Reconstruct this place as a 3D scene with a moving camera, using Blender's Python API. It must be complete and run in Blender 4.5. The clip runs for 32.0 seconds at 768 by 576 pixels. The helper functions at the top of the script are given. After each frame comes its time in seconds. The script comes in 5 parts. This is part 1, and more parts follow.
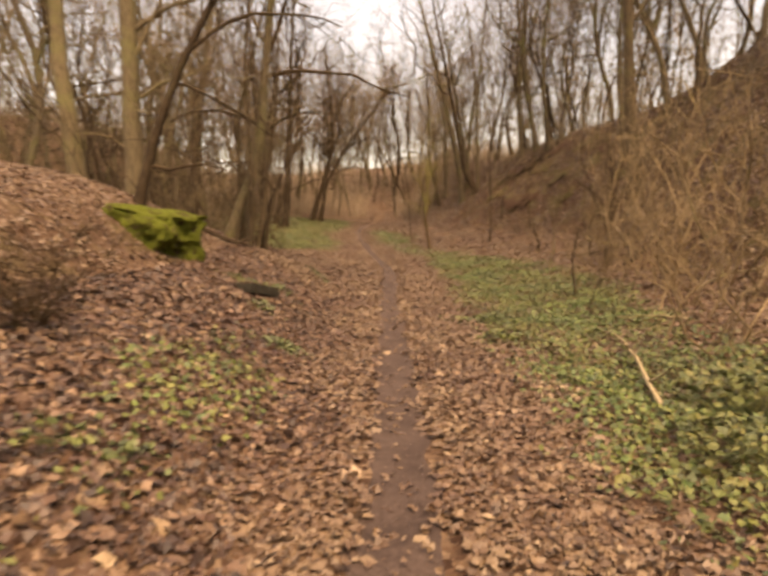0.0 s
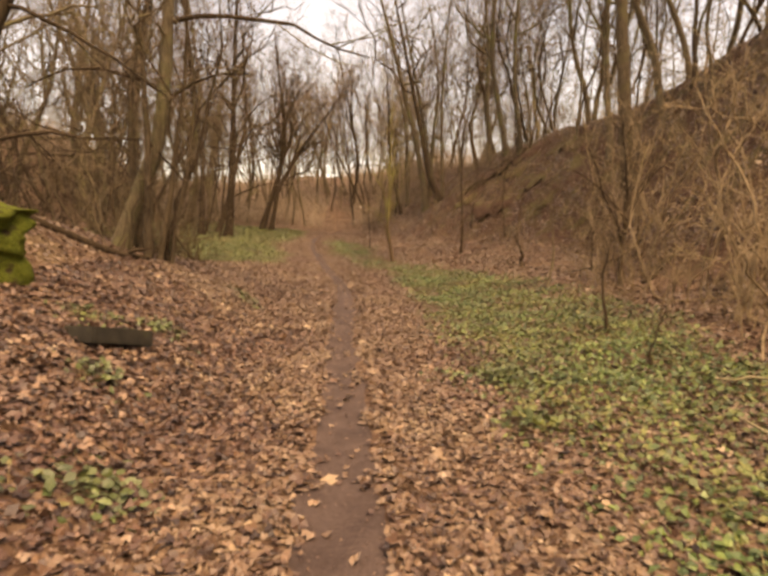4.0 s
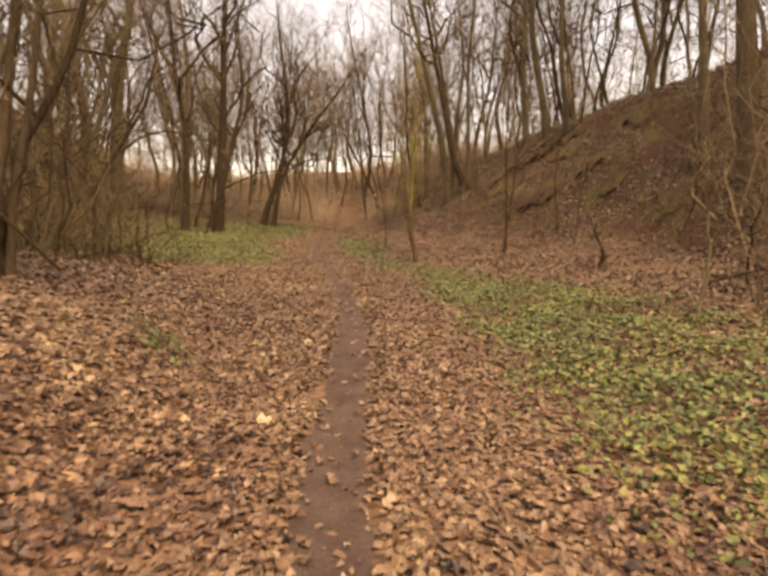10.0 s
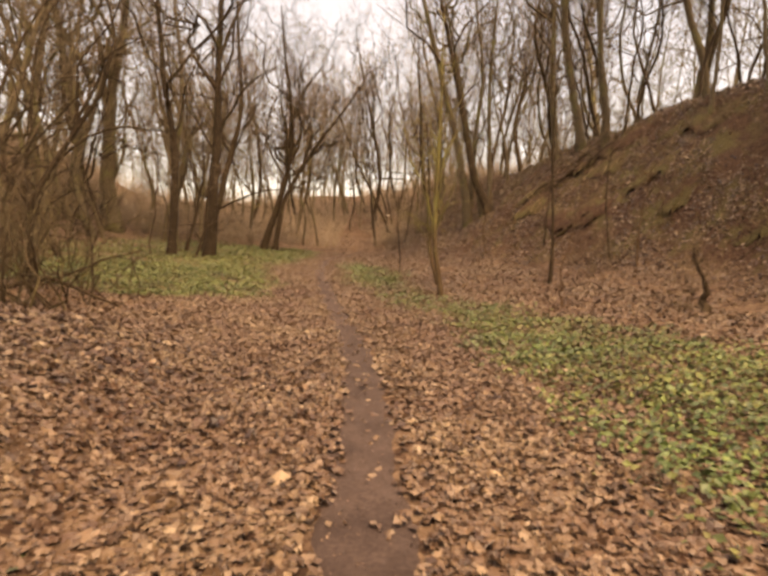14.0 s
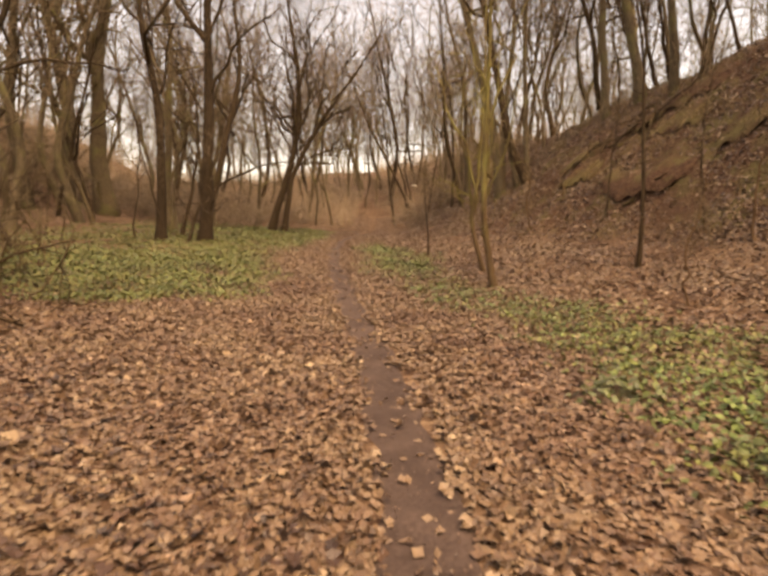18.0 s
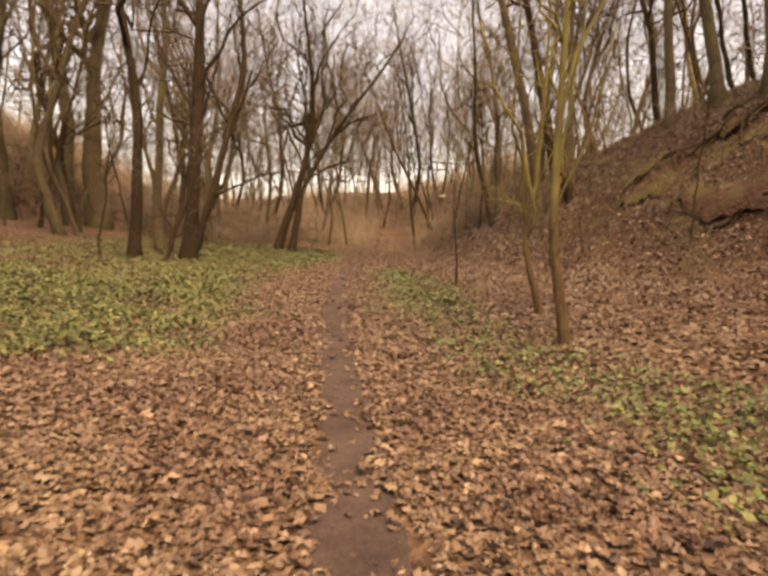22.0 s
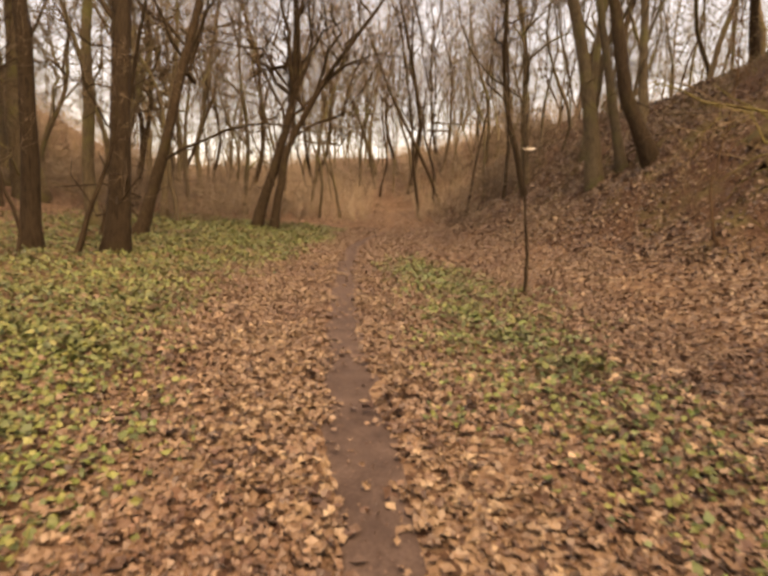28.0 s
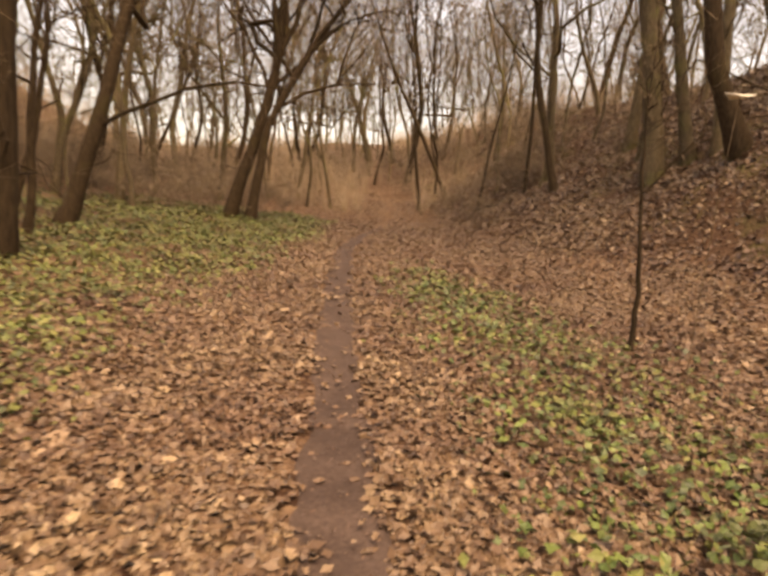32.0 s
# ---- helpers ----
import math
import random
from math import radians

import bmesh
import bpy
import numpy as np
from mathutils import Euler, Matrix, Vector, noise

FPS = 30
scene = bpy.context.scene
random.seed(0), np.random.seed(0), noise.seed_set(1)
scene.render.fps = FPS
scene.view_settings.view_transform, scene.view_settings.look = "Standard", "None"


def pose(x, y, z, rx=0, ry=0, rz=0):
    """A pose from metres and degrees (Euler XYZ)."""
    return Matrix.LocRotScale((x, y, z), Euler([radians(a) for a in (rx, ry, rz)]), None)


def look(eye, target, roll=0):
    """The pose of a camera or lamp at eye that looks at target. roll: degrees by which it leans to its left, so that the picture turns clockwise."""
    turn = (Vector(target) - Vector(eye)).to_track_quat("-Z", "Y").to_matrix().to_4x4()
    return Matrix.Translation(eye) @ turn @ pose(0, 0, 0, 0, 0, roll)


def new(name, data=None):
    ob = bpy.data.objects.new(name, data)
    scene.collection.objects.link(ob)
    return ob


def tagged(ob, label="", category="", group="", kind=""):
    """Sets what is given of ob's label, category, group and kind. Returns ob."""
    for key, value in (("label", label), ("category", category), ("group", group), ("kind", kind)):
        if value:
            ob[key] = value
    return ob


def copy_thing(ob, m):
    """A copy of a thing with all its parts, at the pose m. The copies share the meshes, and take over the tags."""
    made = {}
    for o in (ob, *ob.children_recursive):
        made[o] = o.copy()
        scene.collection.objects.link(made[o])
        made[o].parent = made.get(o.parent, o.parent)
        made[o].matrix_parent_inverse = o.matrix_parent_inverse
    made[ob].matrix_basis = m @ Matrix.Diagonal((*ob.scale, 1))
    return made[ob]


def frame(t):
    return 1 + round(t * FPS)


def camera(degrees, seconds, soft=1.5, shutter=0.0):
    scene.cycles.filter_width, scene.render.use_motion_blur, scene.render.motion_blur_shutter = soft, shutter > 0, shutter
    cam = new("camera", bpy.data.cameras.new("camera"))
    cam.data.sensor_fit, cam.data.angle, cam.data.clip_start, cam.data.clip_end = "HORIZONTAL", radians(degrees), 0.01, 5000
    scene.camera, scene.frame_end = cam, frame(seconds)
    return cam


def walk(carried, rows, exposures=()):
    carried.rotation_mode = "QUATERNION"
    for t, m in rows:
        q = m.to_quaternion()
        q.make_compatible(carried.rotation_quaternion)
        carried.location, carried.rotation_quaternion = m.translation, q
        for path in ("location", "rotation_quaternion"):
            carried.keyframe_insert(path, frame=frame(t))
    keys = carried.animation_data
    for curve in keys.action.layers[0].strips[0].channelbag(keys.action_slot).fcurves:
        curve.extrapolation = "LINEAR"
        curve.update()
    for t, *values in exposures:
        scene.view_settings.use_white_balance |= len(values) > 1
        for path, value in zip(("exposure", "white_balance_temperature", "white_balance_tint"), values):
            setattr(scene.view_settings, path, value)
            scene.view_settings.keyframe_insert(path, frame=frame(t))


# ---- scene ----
cam = camera(69.8, 32.0, soft=3.3, shutter=0.5)
PATH = [
    (0, (-0.259, -0.263, 2.109), (-0.162, 1.713, 1.818), 0.6),
    (0.5, (-0.244, 0.257, 2.121), (0.027, 2.215, 1.819), 1.3),
    (1, (-0.18, 0.73, 2.088), (0.005, 2.707, 1.851), -0.2),
    (1.5, (-0.118, 1.22, 2.044), (0.056, 3.184, 1.707), -0.9),
    (2, (-0.081, 1.749, 2.021), (0.196, 3.708, 1.727), 0.7),
    (2.5, (-0.039, 2.238, 1.999), (0.17, 4.211, 1.747), 0.2),
    (4.5, (0.088, 4.073, 1.817), (0.344, 6.041, 1.568), 1.1),
    (5, (0.119, 4.507, 1.776), (0.376, 6.463, 1.45), 0.2),
    (5.5, (0.186, 4.967, 1.764), (0.381, 6.933, 1.455), -0.2),
    (6, (0.188, 5.435, 1.718), (0.431, 7.398, 1.421), 0.9),
    (6.5, (0.194, 5.863, 1.712), (0.442, 7.827, 1.425), 0.3),
    (7, (0.279, 6.32, 1.665), (0.468, 8.29, 1.373), 0.6),
    (7.5, (0.314, 6.78, 1.656), (0.58, 8.74, 1.358), 0.2),
    (8, (0.29, 7.182, 1.647), (0.58, 9.146, 1.406), 1.4),
    (8.5, (0.343, 7.596, 1.617), (0.51, 9.575, 1.376), 0.2),
    (9, (0.34, 8.06, 1.596), (0.554, 10.032, 1.339), 1.0),
    (9.5, (0.334, 8.552, 1.598), (0.519, 10.53, 1.366), 1.1),
    (10, (0.427, 9.033, 1.57), (0.628, 11.006, 1.313), 0.9),
    (10.5, (0.434, 9.525, 1.567), (0.775, 11.488, 1.386), 1.8),
    (11, (0.439, 9.972, 1.566), (0.675, 11.948, 1.367), 0.9),
    (11.5, (0.474, 10.388, 1.526), (0.658, 12.368, 1.313), 1.1),
    (12, (0.468, 10.876, 1.527), (0.759, 12.844, 1.324), 1.8),
    (12.5, (0.44, 11.308, 1.514), (0.628, 13.29, 1.32), 1.3),
    (13, (0.454, 11.737, 1.514), (0.548, 13.725, 1.317), 0.3),
    (13.5, (0.467, 12.178, 1.503), (0.645, 14.163, 1.338), 1.2),
    (15.5, (0.588, 13.96, 1.304), (0.689, 15.947, 1.094), 1.4),
    (16, (0.609, 14.447, 1.34), (0.609, 16.431, 1.09), 0.6),
    (16.5, (0.53, 14.952, 1.368), (0.699, 16.934, 1.16), 0.9),
    (17, (0.488, 15.374, 1.359), (0.564, 17.367, 1.217), 1.4),
    (17.5, (0.523, 15.854, 1.376), (0.591, 17.836, 1.118), -0.7),
    (18, (0.469, 16.333, 1.426), (0.586, 18.314, 1.18), -0.3),
    (18.5, (0.488, 16.791, 1.422), (0.488, 18.781, 1.222), 1.2),
    (19, (0.556, 17.261, 1.466), (0.494, 19.25, 1.263), -0.3),
    (19.5, (0.567, 17.729, 1.48), (0.645, 19.724, 1.359), -0.2),
    (20, (0.638, 18.222, 1.442), (0.594, 20.218, 1.323), -0.4),
    (20.5, (0.682, 18.73, 1.404), (0.704, 20.719, 1.203), -0.8),
    (21, (0.678, 19.237, 1.363), (0.754, 21.225, 1.158), -0.3),
    (21.5, (0.742, 19.731, 1.347), (0.733, 21.72, 1.135), 0.1),
    (22, (0.754, 20.189, 1.354), (0.803, 22.181, 1.186), 1.1),
    (22.5, (0.717, 20.606, 1.352), (0.787, 22.597, 1.17), 0.3),
    (23, (0.744, 21.094, 1.349), (0.737, 23.084, 1.147), -0.1),
    (23.5, (0.711, 21.559, 1.333), (0.764, 23.549, 1.142), 0.1),
    (24, (0.649, 21.992, 1.35), (0.652, 23.983, 1.165), 0.1),
    (24.5, (0.671, 22.471, 1.36), (0.573, 24.457, 1.148), -0.5),
    (25, (0.64, 22.955, 1.382), (0.593, 24.947, 1.205), -0.1),
    (25.5, (0.59, 23.439, 1.403), (0.489, 25.431, 1.255), 2.3),
    (27.5, (0.196, 25.449, 1.633), (0.131, 27.435, 1.405), 1.6),
    (28, (0.133, 25.969, 1.631), (0.227, 27.947, 1.349), 0.9),
    (28.5, (0.096, 26.455, 1.635), (0.074, 28.444, 1.427), -0.1),
    (29, (0.062, 26.947, 1.62), (0.017, 28.928, 1.346), 0.1),
    (29.5, (0.017, 27.416, 1.673), (0.082, 29.403, 1.449), 0.5),
    (30, (0.041, 27.928, 1.691), (0.022, 29.916, 1.473), 2.0),
    (30.5, (0.004, 28.456, 1.667), (0.023, 30.435, 1.382), -0.5),
    (31, (-0.075, 28.97, 1.719), (0.047, 30.949, 1.456), 0.8),
    (31.5, (-0.075, 29.482, 1.735), (-0.029, 31.462, 1.46), 2.0),
    (32, (-0.049, 30.032, 1.71), (0.092, 32.001, 1.39), 3.0),
]
walk(cam, [(t, look(eye, target, roll)) for t, eye, target, roll in PATH], exposures=((0, 2.0, 9450, 20),))

# world: bright overcast winter sky, late afternoon
world = bpy.data.worlds.new("overcast")
scene.world = world
world.use_nodes = True
wn, wl = world.node_tree.nodes, world.node_tree.links
sky = wn.new("ShaderNodeTexSky")
sky.sky_type = "NISHITA"
sky.sun_disc = False
sky.sun_elevation, sky.sun_rotation = radians(66), radians(155)
sky.air_density, sky.dust_density, sky.ozone_density = 1.0, 1.0, 1.0
veil = wn.new("ShaderNodeHueSaturation")
veil.inputs["Saturation"].default_value = 0.50
wl.new(sky.outputs["Color"], veil.inputs["Color"])
# an overcast sky is brighter overhead than at the horizon
cloud = wn.new("ShaderNodeMapRange")
cloud.inputs["To Min"].default_value, cloud.inputs["To Max"].default_value = 0.70, 1.36
height_up = wn.new("ShaderNodeSeparateXYZ")
wl.new(wn.new("ShaderNodeTexCoord").outputs["Generated"], height_up.inputs[0])
wl.new(height_up.outputs["Z"], cloud.inputs["Value"])
dome = wn.new("ShaderNodeVectorMath")
dome.operation = "SCALE"
wl.new(veil.outputs["Color"], dome.inputs[0])
wl.new(cloud.outputs[0], dome.inputs["Scale"])
wl.new(dome.outputs[0], wn["Background"].inputs["Color"])
wn["Background"].inputs["Strength"].default_value = 0.094

sun_data = bpy.data.lights.new("sun", "SUN")
sun_data.energy, sun_data.angle, sun_data.color = 1.65, radians(50), (1.0, 0.81, 0.56)
sun = new("sun", sun_data)
sun.rotation_euler = Euler((radians(24), 0, radians(25)))


# ---- materials ----
def principled(name, rough=0.85, spec=0.25):
    m = bpy.data.materials.new(name)
    m.use_nodes = True
    n, l = m.node_tree.nodes, m.node_tree.links
    b = n["Principled BSDF"]
    b.inputs["Roughness"].default_value = rough
    b.inputs["Specular IOR Level"].default_value = spec
    return m, n, l, b


def ramp_node(n, stops, interp="LINEAR"):
    r = n.new("ShaderNodeValToRGB")
    r.color_ramp.interpolation = interp
    els = r.color_ramp.elements
    while len(els) < len(stops):
        els.new(0.5)
    for e, (p, c) in zip(els, stops):
        e.position, e.color = p, (*c, 1)
    return r


def noise_node(n, l, coord, scale, detail=4.0, rough=0.55):
    t = n.new("ShaderNodeTexNoise")
    t.inputs["Scale"].default_value = scale
    t.inputs["Detail"].default_value = detail
    t.inputs["Roughness"].default_value = rough
    l.new(coord, t.inputs["Vector"])
    return t


def mix_rgb(n, l, fac, a, b, blend="MIX"):
    m = n.new("ShaderNodeMix")
    m.data_type, m.blend_type = "RGBA", blend
    for value, key in ((fac, 0), (a, 6), (b, 7)):
        if isinstance(value, (int, float)):
            m.inputs[key].default_value = value
        elif isinstance(value, tuple):
            m.inputs[key].default_value = (*value, 1)
        else:
            l.new(value, m.inputs[key])
    return m.outputs[2]


def bump_to(n, l, b, height, strength, dist):
    u = n.new("ShaderNodeBump")
    u.inputs["Strength"].default_value, u.inputs["Distance"].default_value = strength, dist
    l.new(height, u.inputs["Height"])
    l.new(u.outputs[0], b.inputs["Normal"])


def bark_material(name, dark, light, moss, moss_amount, moss_from=None):
    """Furrowed bark stretched along z, with green algae in patches."""
    m, n, l, b = principled(name, 0.9, 0.15)
    tc = n.new("ShaderNodeTexCoord").outputs["Object"]
    mp = n.new("ShaderNodeMapping")
    mp.inputs["Scale"].default_value = (1, 1, 0.16)
    l.new(tc, mp.inputs["Vector"])
    grain = noise_node(n, l, mp.outputs[0], 26, 6, 0.65)
    base = ramp_node(n, ((0.32, dark), (0.68, light)))
    l.new(grain.outputs[0], base.inputs[0])
    patch = noise_node(n, l, tc, 0.9, 5, 0.6)
    edge = ramp_node(n, ((0.62 - 0.3 * moss_amount, (0, 0, 0)), (0.82 - 0.3 * moss_amount, (1, 1, 1))))
    l.new(patch.outputs[0], edge.inputs[0])
    info = n.new("ShaderNodeObjectInfo")
    tint = ramp_node(n, ((0.0, (0.72, 0.69, 0.64)), (1.0, (1.2, 1.13, 1.00))))
    l.new(info.outputs["Random"], tint.inputs[0])
    cover = edge.outputs[0]
    if moss_from is not None:
        height = n.new("ShaderNodeSeparateXYZ")
        l.new(tc, height.inputs[0])
        above = n.new("ShaderNodeMapRange")
        above.inputs["From Min"].default_value, above.inputs["From Max"].default_value = moss_from, moss_from + 0.9
        l.new(height.outputs["Z"], above.inputs["Value"])
        cover = mix_rgb(n, l, above.outputs[0], (0.0, 0.0, 0.0), cover)
    col = mix_rgb(n, l, cover, base.outputs[0], moss)
    l.new(mix_rgb(n, l, 1.0, col, tint.outputs[0], "MULTIPLY"), b.inputs["Base Color"])
    bump_to(n, l, b, grain.outputs[0], 0.7, 0.02)
    return m


BARK = bark_material("bark", (0.062, 0.049, 0.033), (0.180, 0.144, 0.098), (0.160, 0.156, 0.067), 0.4)
BARK_GREY = bark_material("greenish_grey_bark", (0.095, 0.075, 0.050), (0.250, 0.202, 0.130), (0.190, 0.182, 0.085), 0.45)
BARK_BROWN = bark_material("brown_bark", (0.056, 0.042, 0.028), (0.140, 0.107, 0.071), (0.140, 0.122, 0.058), 0.35)
BARK_DARK = bark_material("dark_bark", (0.022, 0.015, 0.010), (0.080, 0.057, 0.036), (0.080, 0.068, 0.030), 0.2)
BARK_MOSS_TOP = bark_material("bark_mossy_above", (0.060, 0.038, 0.023), (0.150, 0.108, 0.066), (0.195, 0.178, 0.070), 0.8, 0.9)
BARK_SAPLING = bark_material("sapling_bark", (0.06, 0.036, 0.022), (0.15, 0.095, 0.058), (0.17, 0.15, 0.05), 0.3)
TWIG = bark_material("twig_bark", (0.118, 0.088, 0.064), (0.262, 0.200, 0.142), (0.220, 0.178, 0.104), 0.25)
# brush for the far ground, its colour greyed to carry the distance haze
HAZED_BRUSH = bark_material("hazed_brushwood", (0.128, 0.103, 0.083), (0.270, 0.217, 0.175), (0.24, 0.18, 0.11), 0.2)
STRAW = bark_material("dry_stems", (0.150, 0.111, 0.074), (0.325, 0.252, 0.168), (0.19, 0.17, 0.08), 0.25)
DEADWOOD = bark_material("bleached_deadwood", (0.20, 0.165, 0.11), (0.42, 0.355, 0.25), (0.2, 0.19, 0.09), 0.3)


def leaf_material(name, stops, rough=0.52):
    m, n, l, b = principled(name, rough, 0.55)
    b.inputs["Sheen Weight"].default_value, b.inputs["Sheen Roughness"].default_value = 0.22, 0.35
    geo = n.new("ShaderNodeNewGeometry")
    tone = ramp_node(n, stops)
    l.new(geo.outputs["Random Per Island"], tone.inputs[0])
    tc = n.new("ShaderNodeTexCoord").outputs["Object"]
    blotch = noise_node(n, l, tc, 55, 3)
    big = noise_node(n, l, tc, 0.7, 3)
    shade = ramp_node(n, ((0.3, (0.76, 0.74, 0.71)), (0.7, (1.12, 1.10, 1.08))))
    l.new(blotch.outputs[0], shade.inputs[0])
    wide = ramp_node(n, ((0.35, (0.84, 0.72, 0.62)), (0.65, (1.12, 1.10, 0.93))))
    l.new(big.outputs[0], wide.inputs[0])
    c = mix_rgb(n, l, 1.0, tone.outputs[0], shade.outputs[0], "MULTIPLY")
    c = mix_rgb(n, l, 1.0, c, wide.outputs[0], "MULTIPLY")
    l.new(c, b.inputs["Base Color"])
    bump_to(n, l, b, blotch.outputs[0], 0.35, 0.01)
    return m


LITTER = leaf_material("fallen_leaf", (
    (0.0, (0.066, 0.038, 0.026)), (0.16, (0.100, 0.060, 0.041)), (0.42, (0.142, 0.089, 0.061)),
    (0.66, (0.168, 0.113, 0.079)), (0.92, (0.202, 0.142, 0.103)), (1.0, (0.31, 0.236, 0.178))))
# darker, redder leaf tones: left bank, slope, path bits and scattered patches
DARK_LITTER = leaf_material("dark_red_fallen_leaf", (
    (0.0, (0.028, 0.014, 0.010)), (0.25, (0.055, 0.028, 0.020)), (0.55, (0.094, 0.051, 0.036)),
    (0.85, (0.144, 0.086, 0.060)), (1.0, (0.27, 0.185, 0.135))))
PALE_LEAF = leaf_material("pale_fallen_leaf", ((0.0, (0.22, 0.152, 0.102)), (1.0, (0.40, 0.31, 0.23))))
GREEN = leaf_material("ground_cover_leaf", (
    (0.0, (0.035, 0.053, 0.013)), (0.35, (0.078, 0.108, 0.025)), (0.7, (0.128, 0.153, 0.037)),
    (1.0, (0.178, 0.180, 0.062))), 0.6)
DARK_GREEN = leaf_material("ivy_leaf", ((0.0, (0.044, 0.063, 0.021)), (1.0, (0.119, 0.154, 0.048))), 0.5)
DEEP_GREEN = leaf_material("deep_green_leaf", ((0.0, (0.031, 0.055, 0.014)), (0.5, (0.068, 0.115, 0.027)), (1.0, (0.140, 0.193, 0.051))), 0.5)
DRY_GRASS = leaf_material("dry_grass_blade", ((0.0, (0.085, 0.070, 0.028)), (0.6, (0.150, 0.118, 0.050)), (1.0, (0.24, 0.18, 0.09))), 0.7)
GRASS = leaf_material("grass_blade", ((0.0, (0.114, 0.110, 0.031)), (0.6, (0.194, 0.176, 0.053)), (1.0, (0.299, 0.238, 0.106))), 0.65)


def ground_material():
    m, n, l, b = principled("leaf_litter_ground", 0.9, 0.15)
    tc = n.new("ShaderNodeTexCoord").outputs["Object"]
    cell = n.new("ShaderNodeTexVoronoi")
    cell.inputs["Scale"].default_value = 13
    cell.inputs["Randomness"].default_value = 1
    warp = noise_node(n, l, tc, 9, 3)
    bent = n.new("ShaderNodeVectorMath")
    bent.operation = "MULTIPLY_ADD"
    l.new(warp.outputs["Color"], bent.inputs[0])
    bent.inputs[1].default_value = (0.12, 0.12, 0.12)
    l.new(tc, bent.inputs[2])
    l.new(bent.outputs[0], cell.inputs["Vector"])
    sep = n.new("ShaderNodeSeparateColor")
    l.new(cell.outputs["Color"], sep.inputs[0])
    tone = ramp_node(n, ((0.0, (0.040, 0.021, 0.015)), (0.4, (0.100, 0.063, 0.045)), (0.8, (0.164, 0.112, 0.081)), (1.0, (0.24, 0.174, 0.127))))
    l.new(sep.outputs[0], tone.inputs[0])
    big = noise_node(n, l, tc, 0.25, 5, 0.6)
    wide = ramp_node(n, ((0.35, (0.74, 0.64, 0.56)), (0.65, (1.1, 1.06, 0.96))))
    l.new(big.outputs[0], wide.inputs[0])
    litter_colour = mix_rgb(n, l, 1.0, tone.outputs[0], wide.outputs[0], "MULTIPLY")
    clod = noise_node(n, l, tc, 7, 6, 0.7)
    earth = ramp_node(n, ((0.3, (0.032, 0.015, 0.010)), (0.55, (0.088, 0.049, 0.030)), (0.8, (0.152, 0.090, 0.055))))
    l.new(clod.outputs[0], earth.inputs[0])
    patch = noise_node(n, l, tc, 0.8, 5, 0.65)
    mossy = ramp_node(n, ((0.48, (0, 0, 0)), (0.63, (0.75, 0.75, 0.75))))
    l.new(patch.outputs[0], mossy.inputs[0])
    earth_colour = mix_rgb(n, l, mossy.outputs[0], earth.outputs[0], (0.105, 0.088, 0.036))
    tilt = n.new("ShaderNodeSeparateXYZ")
    l.new(n.new("ShaderNodeNewGeometry").outputs["Normal"], tilt.inputs[0])
    steep = n.new("ShaderNodeMapRange")
    steep.inputs["From Min"].default_value, steep.inputs["From Max"].default_value = 0.90, 0.74
    l.new(tilt.outputs["Z"], steep.inputs["Value"])
    l.new(mix_rgb(n, l, steep.outputs[0], litter_colour, earth_colour), b.inputs["Base Color"])
    bump_to(n, l, b, cell.outputs["Distance"], 0.9, 0.04)
    return m


def earth_material():
    m, n, l, b = principled("trodden_earth", 0.85, 0.25)
    tc = n.new("ShaderNodeTexCoord").outputs["Object"]
    fine = noise_node(n, l, tc, 38, 6, 0.7)
    mid = noise_node(n, l, tc, 3.0, 4)
    tone = ramp_node(n, ((0.3, (0.046, 0.030, 0.025)), (0.52, (0.076, 0.052, 0.044)), (0.8, (0.120, 0.085, 0.072))))
    l.new(fine.outputs[0], tone.inputs[0])
    wide = ramp_node(n, ((0.3, (0.62, 0.58, 0.58)), (0.7, (1.18, 1.16, 1.14))))
    l.new(mid.outputs[0], wide.inputs[0])
    l.new(mix_rgb(n, l, 1.0, tone.outputs[0], wide.outputs[0], "MULTIPLY"), b.inputs["Base Color"])
    bump_to(n, l, b, fine.outputs[0], 0.6, 0.02)
    return m


def bare_earth_material():
    m, n, l, b = principled("bare_damp_earth", 0.9, 0.15)
    tc = n.new("ShaderNodeTexCoord").outputs["Object"]
    fine = noise_node(n, l, tc, 22, 6, 0.7)
    tone = ramp_node(n, ((0.3, (0.018, 0.012, 0.009)), (0.7, (0.062, 0.038, 0.027))))
    l.new(fine.outputs[0], tone.inputs[0])
    l.new(tone.outputs[0], b.inputs["Base Color"])
    bump_to(n, l, b, fine.outputs[0], 0.9, 0.03)
    return m


def moss_material():
    m, n, l, b = principled("moss", 0.95, 0.05)
    tc = n.new("ShaderNodeTexCoord").outputs["Object"]
    fine = noise_node(n, l, tc, 45, 5, 0.7)
    mid = noise_node(n, l, tc, 4.5, 4, 0.6)
    tone = ramp_node(n, ((0.25, (0.035, 0.045, 0.010)), (0.55, (0.11, 0.125, 0.022)), (0.8, (0.25, 0.25, 0.05))))
    l.new(fine.outputs[0], tone.inputs[0])
    bare = ramp_node(n, ((0.36, (1, 1, 1)), (0.46, (0, 0, 0))))
    l.new(mid.outputs[0], bare.inputs[0])
    l.new(mix_rgb(n, l, bare.outputs[0], tone.outputs[0], (0.05, 0.034, 0.02)), b.inputs["Base Color"])
    bump_to(n, l, b, fine.outputs[0], 1.0, 0.03)
    return m


